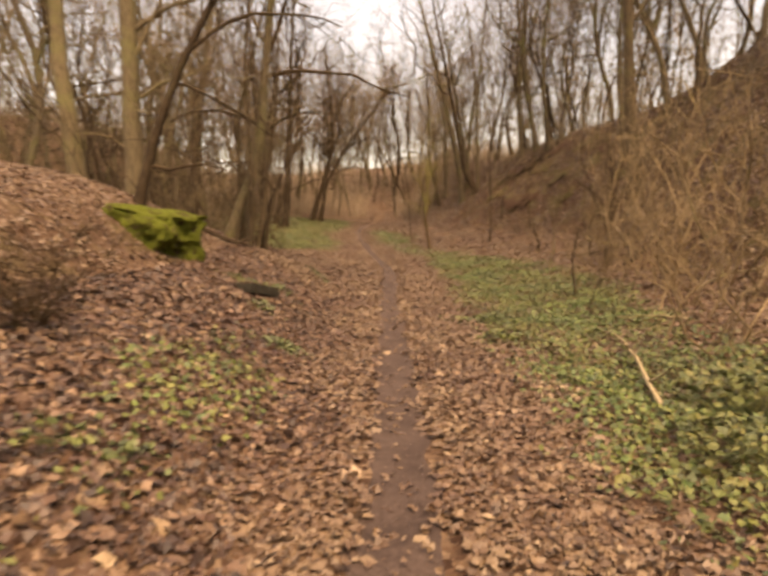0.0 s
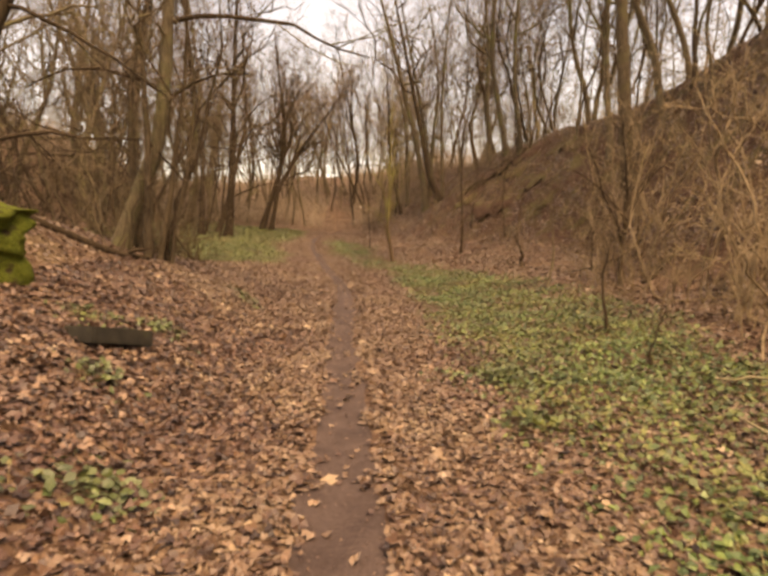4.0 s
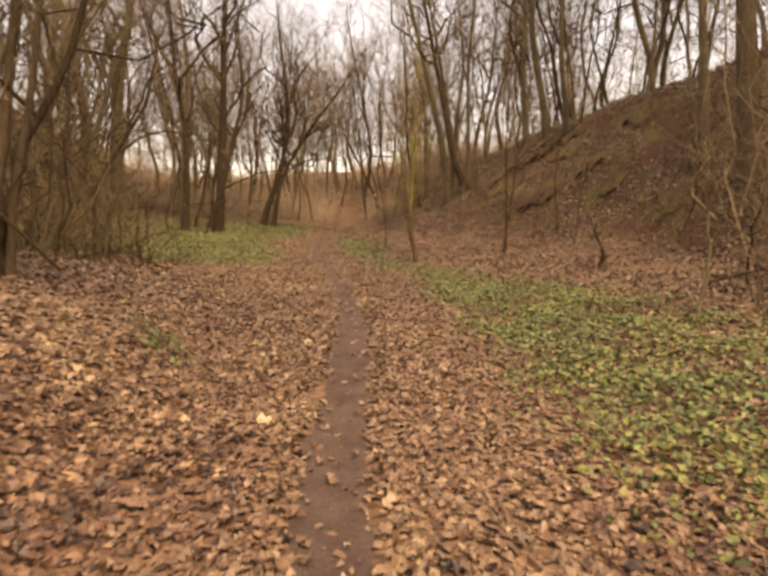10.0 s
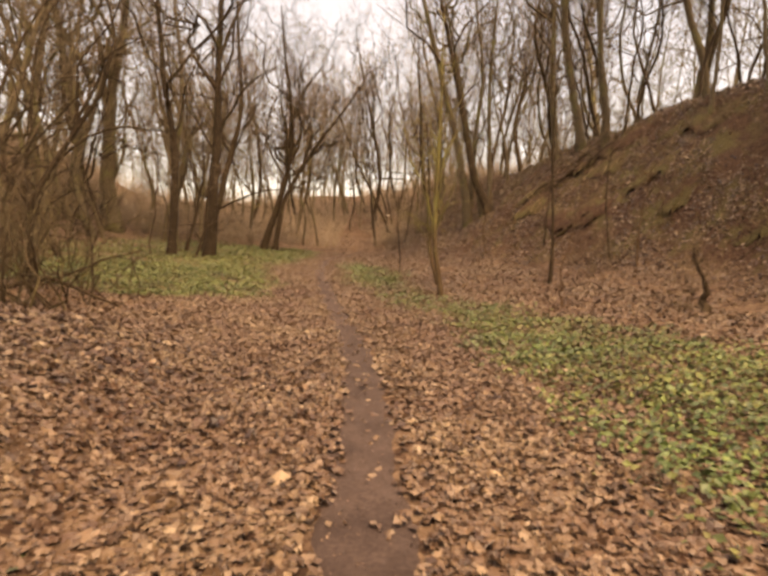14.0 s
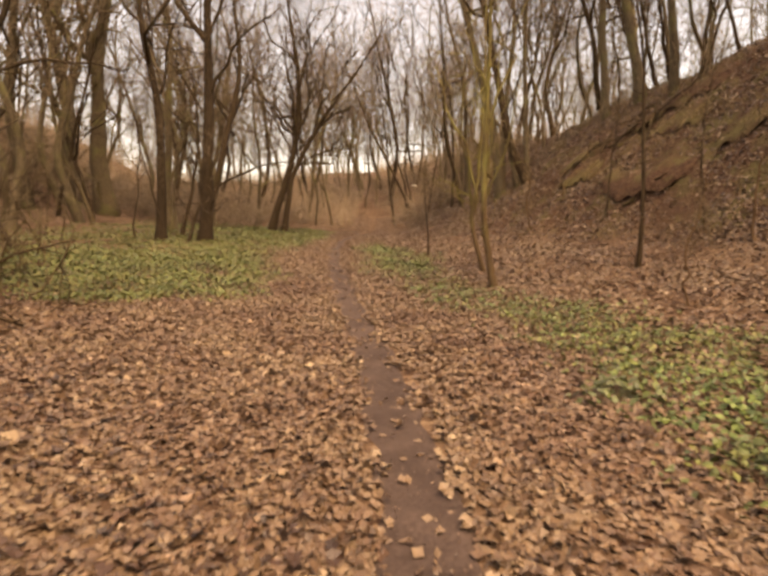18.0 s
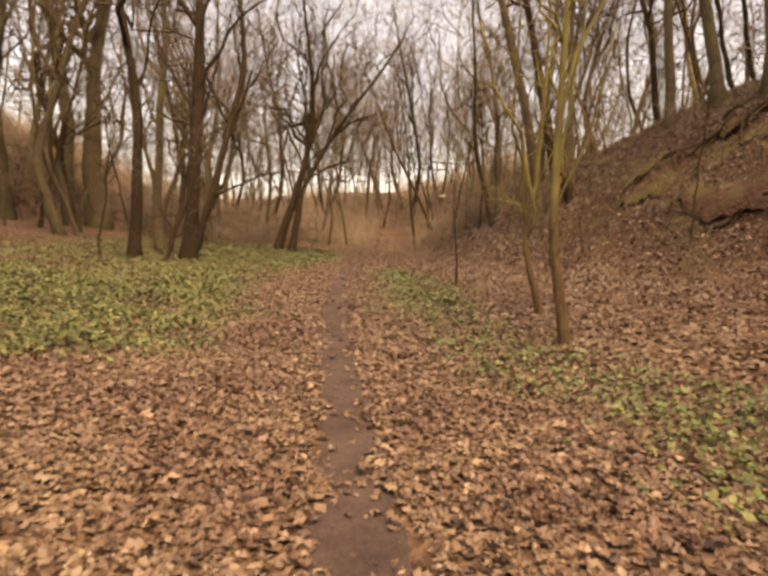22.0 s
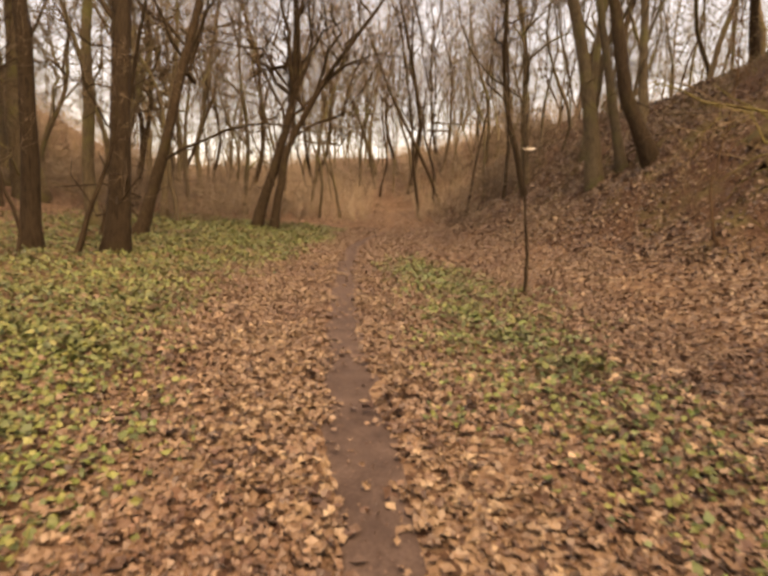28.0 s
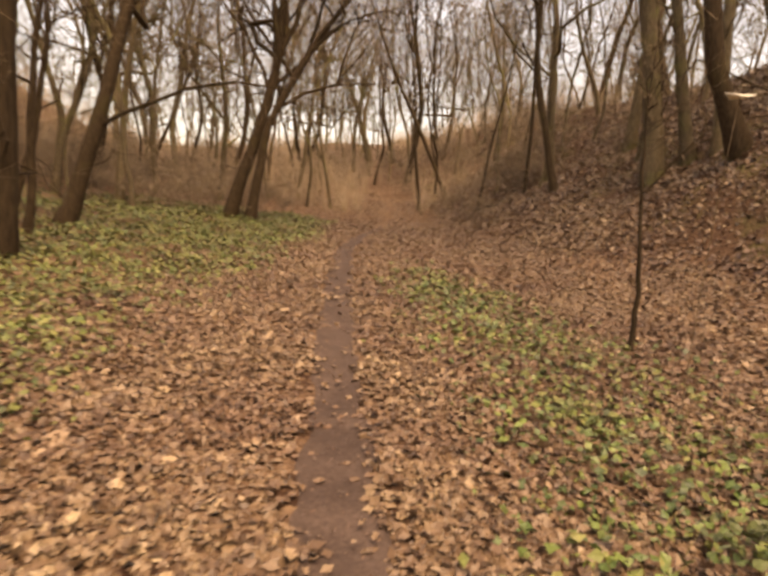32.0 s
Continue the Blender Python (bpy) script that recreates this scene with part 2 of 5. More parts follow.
def stone_material():
    m, n, l, b = principled("weathered_concrete", 0.85, 0.25)
    tc = n.new("ShaderNodeTexCoord").outputs["Object"]
    fine = noise_node(n, l, tc, 60, 5, 0.7)
    mid = noise_node(n, l, tc, 5, 5, 0.6)
    tone = ramp_node(n, ((0.3, (0.016, 0.014, 0.011)), (0.6, (0.036, 0.031, 0.022)), (0.85, (0.075, 0.075, 0.030))))
    l.new(mid.outputs[0], tone.inputs[0])
    l.new(tone.outputs[0], b.inputs["Base Color"])
    bump_to(n, l, b, fine.outputs[0], 0.5, 0.01)
    return m


def bleached_leaf_material():
    m, n, l, b = principled("bleached_leaf", 0.7, 0.3)
    tc = n.new("ShaderNodeTexCoord").outputs["Object"]
    ring = noise_node(n, l, tc, 18, 3)
    tone = ramp_node(n, ((0.3, (0.62, 0.55, 0.44)), (0.7, (0.82, 0.78, 0.70))))
    l.new(ring.outputs[0], tone.inputs[0])
    l.new(tone.outputs[0], b.inputs["Base Color"])
    return m


GROUND, EARTH, MOSS, STONE, SAWN, BARE_EARTH = ground_material(), earth_material(), moss_material(), stone_material(), bleached_leaf_material(), bare_earth_material()


# ---- geometry helpers ----
class Geo:
    """Collects vertices and faces as arrays and makes one mesh of them."""

    def __init__(self):
        self.v, self.q, self.t, self.n = [], [], [], 0

    def add(self, verts, quads=None, tris=None):
        if quads is not None and len(quads):
            self.q.append(np.asarray(quads, np.int32) + self.n)
        if tris is not None and len(tris):
            self.t.append(np.asarray(tris, np.int32) + self.n)
        self.v.append(np.asarray(verts, np.float32))
        self.n += len(verts)

    def tube(self, pts, radii, sides=6, knobs=0.0, rng=None):
        """A tapering tube along pts, closed at its far end."""
        pts = np.asarray(pts, float)
        k = len(pts)
        tan = np.gradient(pts, axis=0)
        tan /= np.linalg.norm(tan, axis=1)[:, None] + 1e-9
        ref = np.array((0.0, 1.0, 0.0)) if abs(tan[:, 1]).max() < 0.9 else np.array((1.0, 0.0, 0.0))
        if abs(tan @ ref).max() > 0.97:
            ref = np.array((0.577, 0.577, 0.577))
        u = np.cross(tan, ref)
        u /= np.linalg.norm(u, axis=1)[:, None] + 1e-9
        w = np.cross(tan, u)
        a = np.arange(sides) * 2 * math.pi / sides
        r = np.asarray(radii, float)[:, None] * np.ones(sides)
        if knobs and rng is not None:
            r = r * (1 + knobs * rng.standard_normal((k, sides)))
        ring = pts[:, None] + r[..., None] * (np.cos(a)[None, :, None] * u[:, None] + np.sin(a)[None, :, None] * w[:, None])
        i = np.arange((k - 1) * sides)
        row, s = i // sides, i % sides
        s2 = (s + 1) % sides
        quads = np.stack((row * sides + s, row * sides + s2, (row + 1) * sides + s2, (row + 1) * sides + s), 1)
        cap = [((k - 1) * sides, (k - 1) * sides + j, (k - 1) * sides + j + 1) for j in range(1, sides - 1)]
        self.add(ring.reshape(-1, 3), quads, cap)

    def mesh(self, name, material, smooth=True):
        v = np.concatenate(self.v)
        q = np.concatenate(self.q) if self.q else np.zeros((0, 4), np.int32)
        t = np.concatenate(self.t) if self.t else np.zeros((0, 3), np.int32)
        me = bpy.data.meshes.new(name)
        me.vertices.add(len(v))
        me.vertices.foreach_set("co", v.astype(np.float32).ravel())
        loops = np.concatenate((q.ravel(), t.ravel())).astype(np.int32)
        me.loops.add(len(loops))
        me.loops.foreach_set("vertex_index", loops)
        me.polygons.add(len(q) + len(t))
        starts = np.concatenate((np.arange(len(q)) * 4, len(q) * 4 + np.arange(len(t)) * 3)).astype(np.int32)
        me.polygons.foreach_set("loop_start", starts)
        me.polygons.foreach_set("use_smooth", np.full(len(q) + len(t), smooth))
        me.update(calc_edges=True)
        me.validate()
        me.materials.append(material)
        return me


def part(name, geo, material, parent, label="", smooth=True):
    """Links a Geo or a bmesh as one mesh object under a thing."""
    if isinstance(geo, Geo):
        me = geo.mesh(name, material, smooth)
    else:
        me = bpy.data.meshes.new(name)
        geo.to_mesh(me)
        geo.free()
        me.materials.append(material)
        for p in me.polygons:
            p.use_smooth = smooth
    ob = new(name, me)
    ob.parent = parent
    return tagged(ob, label)


def smoothstep(e0, e1, x):
    t = np.clip((np.asarray(x, float) - e0) / (e1 - e0), 0, 1)
    return t * t * (3 - 2 * t)


def wave(x, y, seed, scale):
    """Cheap smooth noise from a few sines, about -1 to 1."""
    r = np.random.default_rng(seed)
    out = 0
    for k in range(5):
        a, f, p = r.uniform(0, 2 * math.pi), scale * r.uniform(0.6, 1.7), r.uniform(0, 6.28)
        out = out + np.sin((x * math.cos(a) + y * math.sin(a)) * f + p)
    return out / 3.0


# ---- the lie of the land ----
PATH_Y = np.array((-40, -10, 0, 4, 9, 13, 16, 19, 22, 25, 28, 31, 35, 40, 45, 48, 53, 60, 75, 900), float)
PATH_X = np.array((-0.4, -0.3, -0.12, 0.05, 0.35, 0.5, 0.7, 0.82, 0.74, 0.57, 0.26, 0.04, -0.1, -0.17, -0.1, 0.2, 1.2, 2.2, 3.0, 3.0))
FLOOR_Y = np.array((-40, -3, 0, 5.3, 8, 11, 14, 17, 20, 23, 25.5, 27.5, 30, 34, 38, 48, 58, 71, 85, 110, 160, 900), float)
FLOOR_Z = np.array((1.2, 0.72, 0.54, 0.20, 0.04, -0.05, -0.10, -0.05, -0.10, -0.18, -0.14, -0.04, 0.10, 0.11, 0.16, 0.35, 0.6, 1.9, 4.6, 9.0, 14.0, 30.0))


def centre(y):
    """The line of the trodden path across the valley floor."""
    return np.interp(y, PATH_Y, PATH_X)


def edge(y):
    """Where the upper edge of the ridge runs; it draws back in a bay halfway along the walk."""
    return np.interp(y, (-40, 13, 18, 22, 25, 29, 34, 900), (13.0, 13.0, 13.6, 14.5, 14.6, 13.9, 13.0, 13.0))


def crest(y):
    """Height of the ridge on the right."""
    return np.interp(y, (-40, 0, 17, 22, 26, 30, 50, 62, 85, 120, 900), (9.2, 8.8, 8.2, 8.2, 7.5, 7.0, 6.65, 7.4, 9.6, 11.5, 14.0))


def land(x, y):
    """Height of the ground."""
    x, y = np.asarray(x, float), np.asarray(y, float)
    z = np.interp(y, FLOOR_Y, FLOOR_Z)
    # the rise at the valley's end stays low on the left
    z = np.where(y > 58, 0.6 + (z - 0.6) * (0.72 + 0.28 * smoothstep(-16, 0, x)), z)
    # ridge on the right: a gentle apron, then an even steep slope up to a rounded edge
    foot = np.interp(y, (-40, 0, 10, 15, 18, 21, 25, 28, 31, 34, 37, 41, 50, 60, 900), (6.0, 6.6, 7.6, 8.3, 9.0, 10.2, 10.4, 9.6, 8.8, 8.1, 6.9, 6.0, 5.2, 4.8, 4.6))
    apron = 0.13 * np.clip(x - 3.0, 0, foot - 3.0) * smoothstep(3.0, 4.2, x)
    base = z + 0.13 * (foot - 3.0)
    grade = (crest(y) - base) / (edge(y) - foot)
    d = x - foot
    up = grade * np.where(d > 0.9, d, np.where(d > -0.9, (d + 0.9) ** 2 / 3.6, 0.0))
    lim = crest(y) - base
    over = up - lim
    up = np.where(over > 0.7, lim, np.where(over > -0.7, up - (over + 0.7) ** 2 / 2.8, up))
    z = z + apron + up
    # bank on the left beside the first stretch, levelling out farther on
    bank = np.interp(y, (-40, 0, 6, 10, 15, 18, 22, 30, 38, 900), (0.42, 0.42, 0.42, 0.43, 0.56, 0.36, 0.12, 0.10, 0.09, 0.06))
    high = np.interp(y, (-40, 5, 12, 17, 22, 900), (3.9, 3.8, 3.2, 1.4, 0.9, 0.7))
    left = np.clip(-0.75 - x, 0, None)
    lift = bank * left * smoothstep(-0.4, 0.9, left) + 0.55 * np.clip(left - 2.7, 0, None) * smoothstep(16, 12, y)
    z = z + high * np.tanh(lift / high)
    # low hill far off to the left
    inland = -x - 0.05 * (y - 40)
    hill = 0.16 * np.clip(inland - 10.6, 0, None) + 0.80 * np.clip(inland - 18.6, 0, None)
    z = z + 10.0 * np.tanh(hill / 10.0) * smoothstep(30, 52, y) * smoothstep(98, 74, y)
    off = np.abs(x - centre(y))
    z = z + 0.045 * wave(x, y, 5, 1.6) * smoothstep(0.5, 2.5, off) + 0.09 * wave(x, y, 9, 0.45) * smoothstep(3.0, 9.0, off) + (0.21 * wave(x, y, 21, 1.2) + 0.085 * wave(x, y, 22, 3.6)) * smoothstep(-1.0, 1.5, x - foot) * smoothstep(1.5, -1.0, x - edge(y))
    return z - 0.035 * np.exp(-(off / 0.22) ** 2)


def green_cover(x, y):
    """How thickly low green plants cover the ground, 0 to 1."""
    ragged = 0.45 * wave(x, y, 31, 2.4) + 0.25 * wave(x, y, 33, 6.0)
    mid = np.interp(y, (0, 3, 6, 9, 13, 17, 21, 25, 28, 31, 36, 40), (3.2, 3.2, 3.4, 3.4, 4.2, 4.2, 4.0, 3.5, 2.2, 1.9, 2.0, 1.6))
    half = np.interp(y, (-2, 0, 3, 6, 9, 13, 17, 21, 25, 28, 31, 36, 40, 43), (1.5, 1.6, 1.6, 1.3, 1.35, 1.55, 1.35, 0.9, 0.75, 0.45, 0.75, 0.95, 0.5, 0.0))
    right = smoothstep(-0.7, 0.55, half - np.abs(x - mid) + 0.5 * ragged) * np.interp(y, (0, 9, 17, 22, 28, 33, 40, 43), (1, 0.9, 0.8, 0.6, 0.36, 0.34, 0.34, 0))
    edge = np.interp(y, (24, 25.5, 27, 29, 32, 36, 42, 48, 60), (-4.5, -3.0, -1.8, -1.5, -2.0, -2.4, -1.9, -1.2, -1.0))
    left = smoothstep(-0.7, 0.8, edge - x + 0.5 * ragged) * smoothstep(24.5, 26.0, y) * np.interp(y, (26, 31, 34, 37, 45, 55, 62), (1.0, 0.92, 0.52, 0.36, 0.30, 0.24, 0)) * smoothstep(-15, -9, x)
    early = 0.45 * smoothstep(0.2, 0.8, 1.0 - np.hypot((x + 1.6) / 0.9, (y - 4.2) / 3.2) + 0.5 * ragged)
    patchy = np.clip(1.1 + 0.35 * wave(x, y, 35, 1.5) + 0.3 * wave(x, y, 36, 4.5), 0.3, 1) * (1 - 0.6 * np.exp(-((y - 7.4) / 1.1) ** 2))
    return np.clip((right + left) * patchy + early, 0, 1)


def ground_sheet():
    xs = np.concatenate((-np.geomspace(500, 9, 34), np.arange(-8.6, 13.4, 0.2), np.arange(13.5, 15.2, 0.35), np.geomspace(15.4, 500, 30)))
    ys = np.concatenate((-np.geomspace(300, 3, 24), np.arange(-2.7, 46, 0.22), np.arange(46.2, 80, 0.6), np.geomspace(81, 700, 40)))
    gx, gy = np.meshgrid(xs, ys)
    gz = land(gx, gy)
    w, h = len(xs), len(ys)
    i = np.arange((w - 1) * (h - 1))
    a = (i // (w - 1)) * w + i % (w - 1)
    g = Geo()
    g.add(np.stack((gx.ravel(), gy.ravel(), gz.ravel()), 1), np.stack((a, a + 1, a + w + 1, a + w), 1))
    ob = new("ground", g.mesh("ground", GROUND))
    tagged(ob, "wooded valley floor and banks under brown leaf litter", "ground", kind="structure")


def trodden_path():
    ys = np.arange(-14, 57, 0.09)
    us = np.linspace(-1, 1, 9)
    half_l = 0.25 + 0.045 * wave(ys, 0 * ys, 41, 2.2) + 0.04 * wave(ys, 0 * ys, 42, 8.0)
    half_r = 0.25 + 0.045 * wave(ys, 0 * ys, 43, 2.0) + 0.04 * wave(ys, 0 * ys, 44, 7.0)
    thin = smoothstep(57, 48, ys)
    c = centre(ys)
    gx = np.where(us[None] < 0, c[:, None] + us[None] * (half_l * thin)[:, None], c[:, None] + us[None] * (half_r * thin)[:, None])
    gy = np.repeat(ys[:, None], 9, 1)
    gz = land(gx, gy) + 0.010 * (1 - us[None] ** 4) + 0.006 + 0.005 * wave(gx, gy, 45, 9.0) + 0.004 * wave(gx, gy, 46, 22.0)
    gz[:, (0, 8)] -= 0.012
    h, w = gx.shape
    i = np.arange((w - 1) * (h - 1))
    a = (i // (w - 1)) * w + i % (w - 1)
    g = Geo()
    g.add(np.stack((gx.ravel(), gy.ravel(), gz.ravel()), 1), np.stack((a, a + 1, a + w + 1, a + w), 1))
    tagged(new("path", g.mesh("path", EARTH)), "narrow trodden footpath of bare grey-brown earth", "path", kind="structure")


ground_sheet()
trodden_path()


# ---- trees ----
def strands(geo, start, way, length, r0, k, sides, rng, lift=0.15, jitter=0.08, r1=0.35):
    """Many thin tapering branches at once. Returns their points (m, k, 3)."""
    m = len(start)
    s = np.linspace(0, 1, k)[None, :, None]
    wob = np.cumsum(rng.standard_normal((m, k, 3)) * jitter / k, 1)
    wob[:, 0] = 0
    pts = start[:, None] + length[:, None, None] * (way[:, None] * s + wob)
    pts[..., 2] += (lift * length[:, None]) * s[..., 0] ** 2
    tan = np.gradient(pts, axis=1)
    tan /= np.linalg.norm(tan, axis=2, keepdims=True) + 1e-9
    ref = np.where(np.abs(tan[:, :1, 2:3]) > 0.8, np.array((1.0, 0.0, 0.0)), np.array((0.0, 0.0, 1.0)))
    u = np.cross(tan, ref)
    u /= np.linalg.norm(u, axis=2, keepdims=True) + 1e-9
    v = np.cross(tan, u)
    a = np.arange(sides) * 2 * math.pi / sides
    rad = (r0[:, None] * (1 + (r1 - 1) * np.linspace(0, 1, k)[None]))[..., None, None]
    ring = pts[:, :, None] + rad * (np.cos(a)[:, None] * u[:, :, None] + np.sin(a)[:, None] * v[:, :, None])
    i = np.arange((k - 1) * sides)
    row, c = i // sides, i % sides
    c2 = (c + 1) % sides
    q = np.stack((row * sides + c, row * sides + c2, (row + 1) * sides + c2, (row + 1) * sides + c), 1)
    quads = (q[None] + (np.arange(m) * k * sides)[:, None, None]).reshape(-1, 4)
    geo.add(ring.reshape(-1, 3), quads)
    return pts


def spikes(geo, start, way, length, r0, rng, bend=0.12):
    """Many straight thin twigs, each a slim three-sided cone."""
    m = len(start)
    way = way / (np.linalg.norm(way, axis=1)[:, None] + 1e-9)
    ref = np.where(np.abs(way[:, 2:3]) > 0.8, np.array((1.0, 0.0, 0.0)), np.array((0.0, 0.0, 1.0)))
    u = np.cross(way, ref)
    u /= np.linalg.norm(u, axis=1)[:, None] + 1e-9
    v = np.cross(way, u)
    a = np.arange(3) * 2 * math.pi / 3
    ring = start[:, None] + r0[:, None, None] * (np.cos(a)[None, :, None] * u[:, None] + np.sin(a)[None, :, None] * v[:, None])
    tip = start + length[:, None] * (way + rng.standard_normal((m, 3)) * bend * 0.3 + np.array((0, 0, bend * 0.5)))
    verts = np.concatenate((ring, tip[:, None]), 1).reshape(-1, 3)
    fan = np.array(((0, 1, 3), (1, 2, 3), (2, 0, 3)))
    geo.add(verts, None, (fan[None] + (np.arange(m) * 4)[:, None, None]).reshape(-1, 3))


def offshoots(pts, n, rng, lo, hi, open_angle):
    """Starts and ways of n side shoots on each strand of pts."""
    m, k, _ = pts.shape
    f = rng.uniform(lo, hi, (m, n)) * (k - 1)
    i = np.minimum(f.astype(int), k - 2)
    t = (f - i)[..., None]
    rows = np.arange(m)[:, None]
    at = pts[rows, i] * (1 - t) + pts[rows, i + 1] * t
    way = pts[rows, i + 1] - pts[rows, i]
    way /= np.linalg.norm(way, axis=2, keepdims=True) + 1e-9
    side = rng.standard_normal((m, n, 3))
    side -= (side * way).sum(2, keepdims=True) * way
    side /= np.linalg.norm(side, axis=2, keepdims=True) + 1e-9
    ang = np.radians(rng.uniform(*open_angle, (m, n, 1)))
    way = way * np.cos(ang) + side * np.sin(ang)
    return at.reshape(-1, 3), way.reshape(-1, 3), (f / (k - 1)).ravel()


def trunk_line(height, lean, crook, rng, k=10, sway=()):
    """A trunk's middle line. sway: (height, aside) pairs."""
    s = np.linspace(0, 1, k) ** 1.5
    phase = rng.uniform(0, 6.28, 4)
    x = lean[0] * height * s + crook * height * 0.03 * (np.sin(5 * s + phase[0]) - math.sin(phase[0]))
    y = lean[1] * height * s + crook * height * 0.03 * (np.sin(4 * s + phase[1]) - math.sin(phase[1]))
    x = x + crook * 0.05 * (np.sin(s * height * 1.1 + phase[2]) - math.sin(phase[2]))
    y = y + crook * 0.05 * (np.sin(s * height * 0.9 + phase[3]) - math.sin(phase[3]))
    if sway:
        x = x + np.interp(s * height, [q[0] for q in sway], [q[1] for q in sway])
    knots = np.cumsum(rng.standard_normal((2, k)), 1) * 0.022 * crook
    knots[:, 0] = 0
    return np.stack((x + knots[0], y + knots[1], s * height - 0.25 * (1 - s) ** 8), 1)


def grow(name, seed, height, radius, lean=(0, 0), crook=1.0, first=0.32, limbs=10, subs=5, twigs=5, reach=0.30, up=(35, 60),
         bark=None, twig=None, sides=9, fine=1.0, own_limbs=True, top=0.16, far=0, sway=(), boughs=(), snags=0, bough_bark=None):
    """A bare tree at the origin: an Empty with trunk, limbs, branches and twigs.
    boughs: great limbs of its own shape, (height on trunk, dx, dy, dz, radius, arch); snags: thin low branches."""
    rng = np.random.default_rng(seed)
    bark, twig = bark or BARK, twig or TWIG
    root = new(name)
    line = trunk_line(height, lean, crook, rng, 18, sway)
    line[0, 2] -= 1.1 * radius
    h = line[:, 2]
    rad = radius * (1 - (1 - top) * np.clip(h / height, 0, 1) ** 0.9) * (1 + 0.45 * np.exp(-np.clip(h, 0, None) / (2.2 * radius)))
    if height > 3:
        line = np.insert(line, 1, line[0] + (line[1] - line[0]) * min(0.6, 3 * radius / h[1]), 0)
        rad = np.insert(rad, 1, radius * 1.12)
        rad[0] = radius * 1.5
    trunk = Geo()
    trunk.tube(line, rad, sides, 0.05, rng)
    part("trunk", trunk, bark, root)
    fr = first + (0.97 - first) * (np.arange(limbs) + rng.uniform(0.1, 0.9, limbs)) / limbs
    az = np.arange(limbs) * 2.4 + rng.uniform(0, 6.28) + rng.uniform(-0.5, 0.5, limbs)
    el = np.radians(rng.uniform(*up, limbs))
    start = np.stack([np.interp(fr * height, line[:, 2], line[:, c]) for c in range(3)], 1)
    way = np.stack((np.cos(az) * np.cos(el), np.sin(az) * np.cos(el), np.sin(el)), 1)
    length = reach * height * (1.15 - 0.75 * fr) * rng.uniform(0.7, 1.4, limbs)
    r = np.clip(np.interp(fr * height, line[:, 2], rad) * rng.uniform(0.32, 0.66, limbs), 0.006, None)
    branches, twigs_geo = Geo(), Geo()
    k = (8, 6, 4)[far]
    pts = []
    for j in range(limbs):
        limb = Geo() if own_limbs else branches
        pts.append(strands(limb, start[j:j + 1], way[j:j + 1], length[j:j + 1], r[j:j + 1], k, (5, 4, 3)[far], rng, 0.22, 0.62, 0.25))
        if own_limbs:
            part("limb", limb, bark, root)
    for h0, dx, dy, dz, rb, arch in boughs:
        p0 = np.array([np.interp(h0, line[:, 2], line[:, c]) for c in range(3)])
        s = np.linspace(0, 1, k)[:, None]
        b = p0 + s * np.array((dx, dy, dz)) + 4 * arch * s * (1 - s) * np.array((0, 0, 1.0))
        wob = np.cumsum(rng.standard_normal((k, 3)), 0) * 0.022 * float(np.hypot(np.hypot(dx, dy), dz))
        wob[0] = 0
        b = b + wob
        g = Geo()
        g.tube(b, rb * np.linspace(1, 0.28, k), 6, 0.06, rng)
        part("bough", g, bough_bark or bark, root)
        pts.append(b[None])
        length, r = np.append(length, np.hypot(np.hypot(dx, dy), dz) * 0.8), np.append(r, rb * 0.7)
    lead = line[-5:][None]
    pts = np.concatenate(pts)
    at, way, f = offshoots(pts, subs, rng, 0.2, 1.0, (25, 65))
    ln = np.repeat(length, subs) * (0.62 - 0.3 * f) * rng.uniform(0.6, 1.45, len(at))
    rr = np.clip(np.repeat(r, subs) * rng.uniform(0.3, 0.5, len(at)), 0.006 * fine, None)
    sub = strands(branches, at, way, ln, rr, (5, 4, 2)[far], 3, rng, 0.12, 0.6, 0.4)
    at2, way2, f2 = offshoots(lead, subs + 3, rng, 0.1, 1.0, (25, 60))
    top_len = np.full(len(at2), reach * height * 0.35)
    sub2 = strands(branches, at2, way2, top_len, np.full(len(at2), 0.010 * fine), (5, 4, 2)[far], 3, rng, 0.15, 0.5, 0.4)
    both, bl = [sub, sub2], [ln, top_len]
    if snags:
        at3, way3, f3 = offshoots(line[None], snags, rng, 0.12, 0.62, (50, 95))
        l3 = rng.uniform(0.05, 0.14, snags) * height
        both.append(strands(branches, at3, way3, l3, np.full(snags, 0.10 * radius + 0.006), (5, 4, 2)[far], 3, rng, 0.05, 0.75, 0.35))
        bl.append(l3 * 0.7)
    both, bl = np.concatenate(both), np.concatenate(bl)
    at, way, f = offshoots(both, twigs, rng, 0.15, 1.0, (20, 65))
    ln = np.repeat(bl, twigs) * rng.uniform(0.3, 0.85, len(at))
    if far:
        spikes(twigs_geo, at, way, ln, np.full(len(at), 0.0040 * fine), rng)
    else:
        tw = strands(twigs_geo, at, way, ln, np.full(len(at), 0.0048 * fine), 3, 3, rng, 0.08, 0.5, 0.5)
        at, way, f = offshoots(tw, 2, rng, 0.3, 1.0, (20, 50))
        spikes(twigs_geo, at, way, np.repeat(ln, 2) * rng.uniform(0.35, 0.7, len(at)), np.full(len(at), 0.0035 * fine), rng)
    tagged(part("branch_mass", branches, bark, root), kind="stuff")
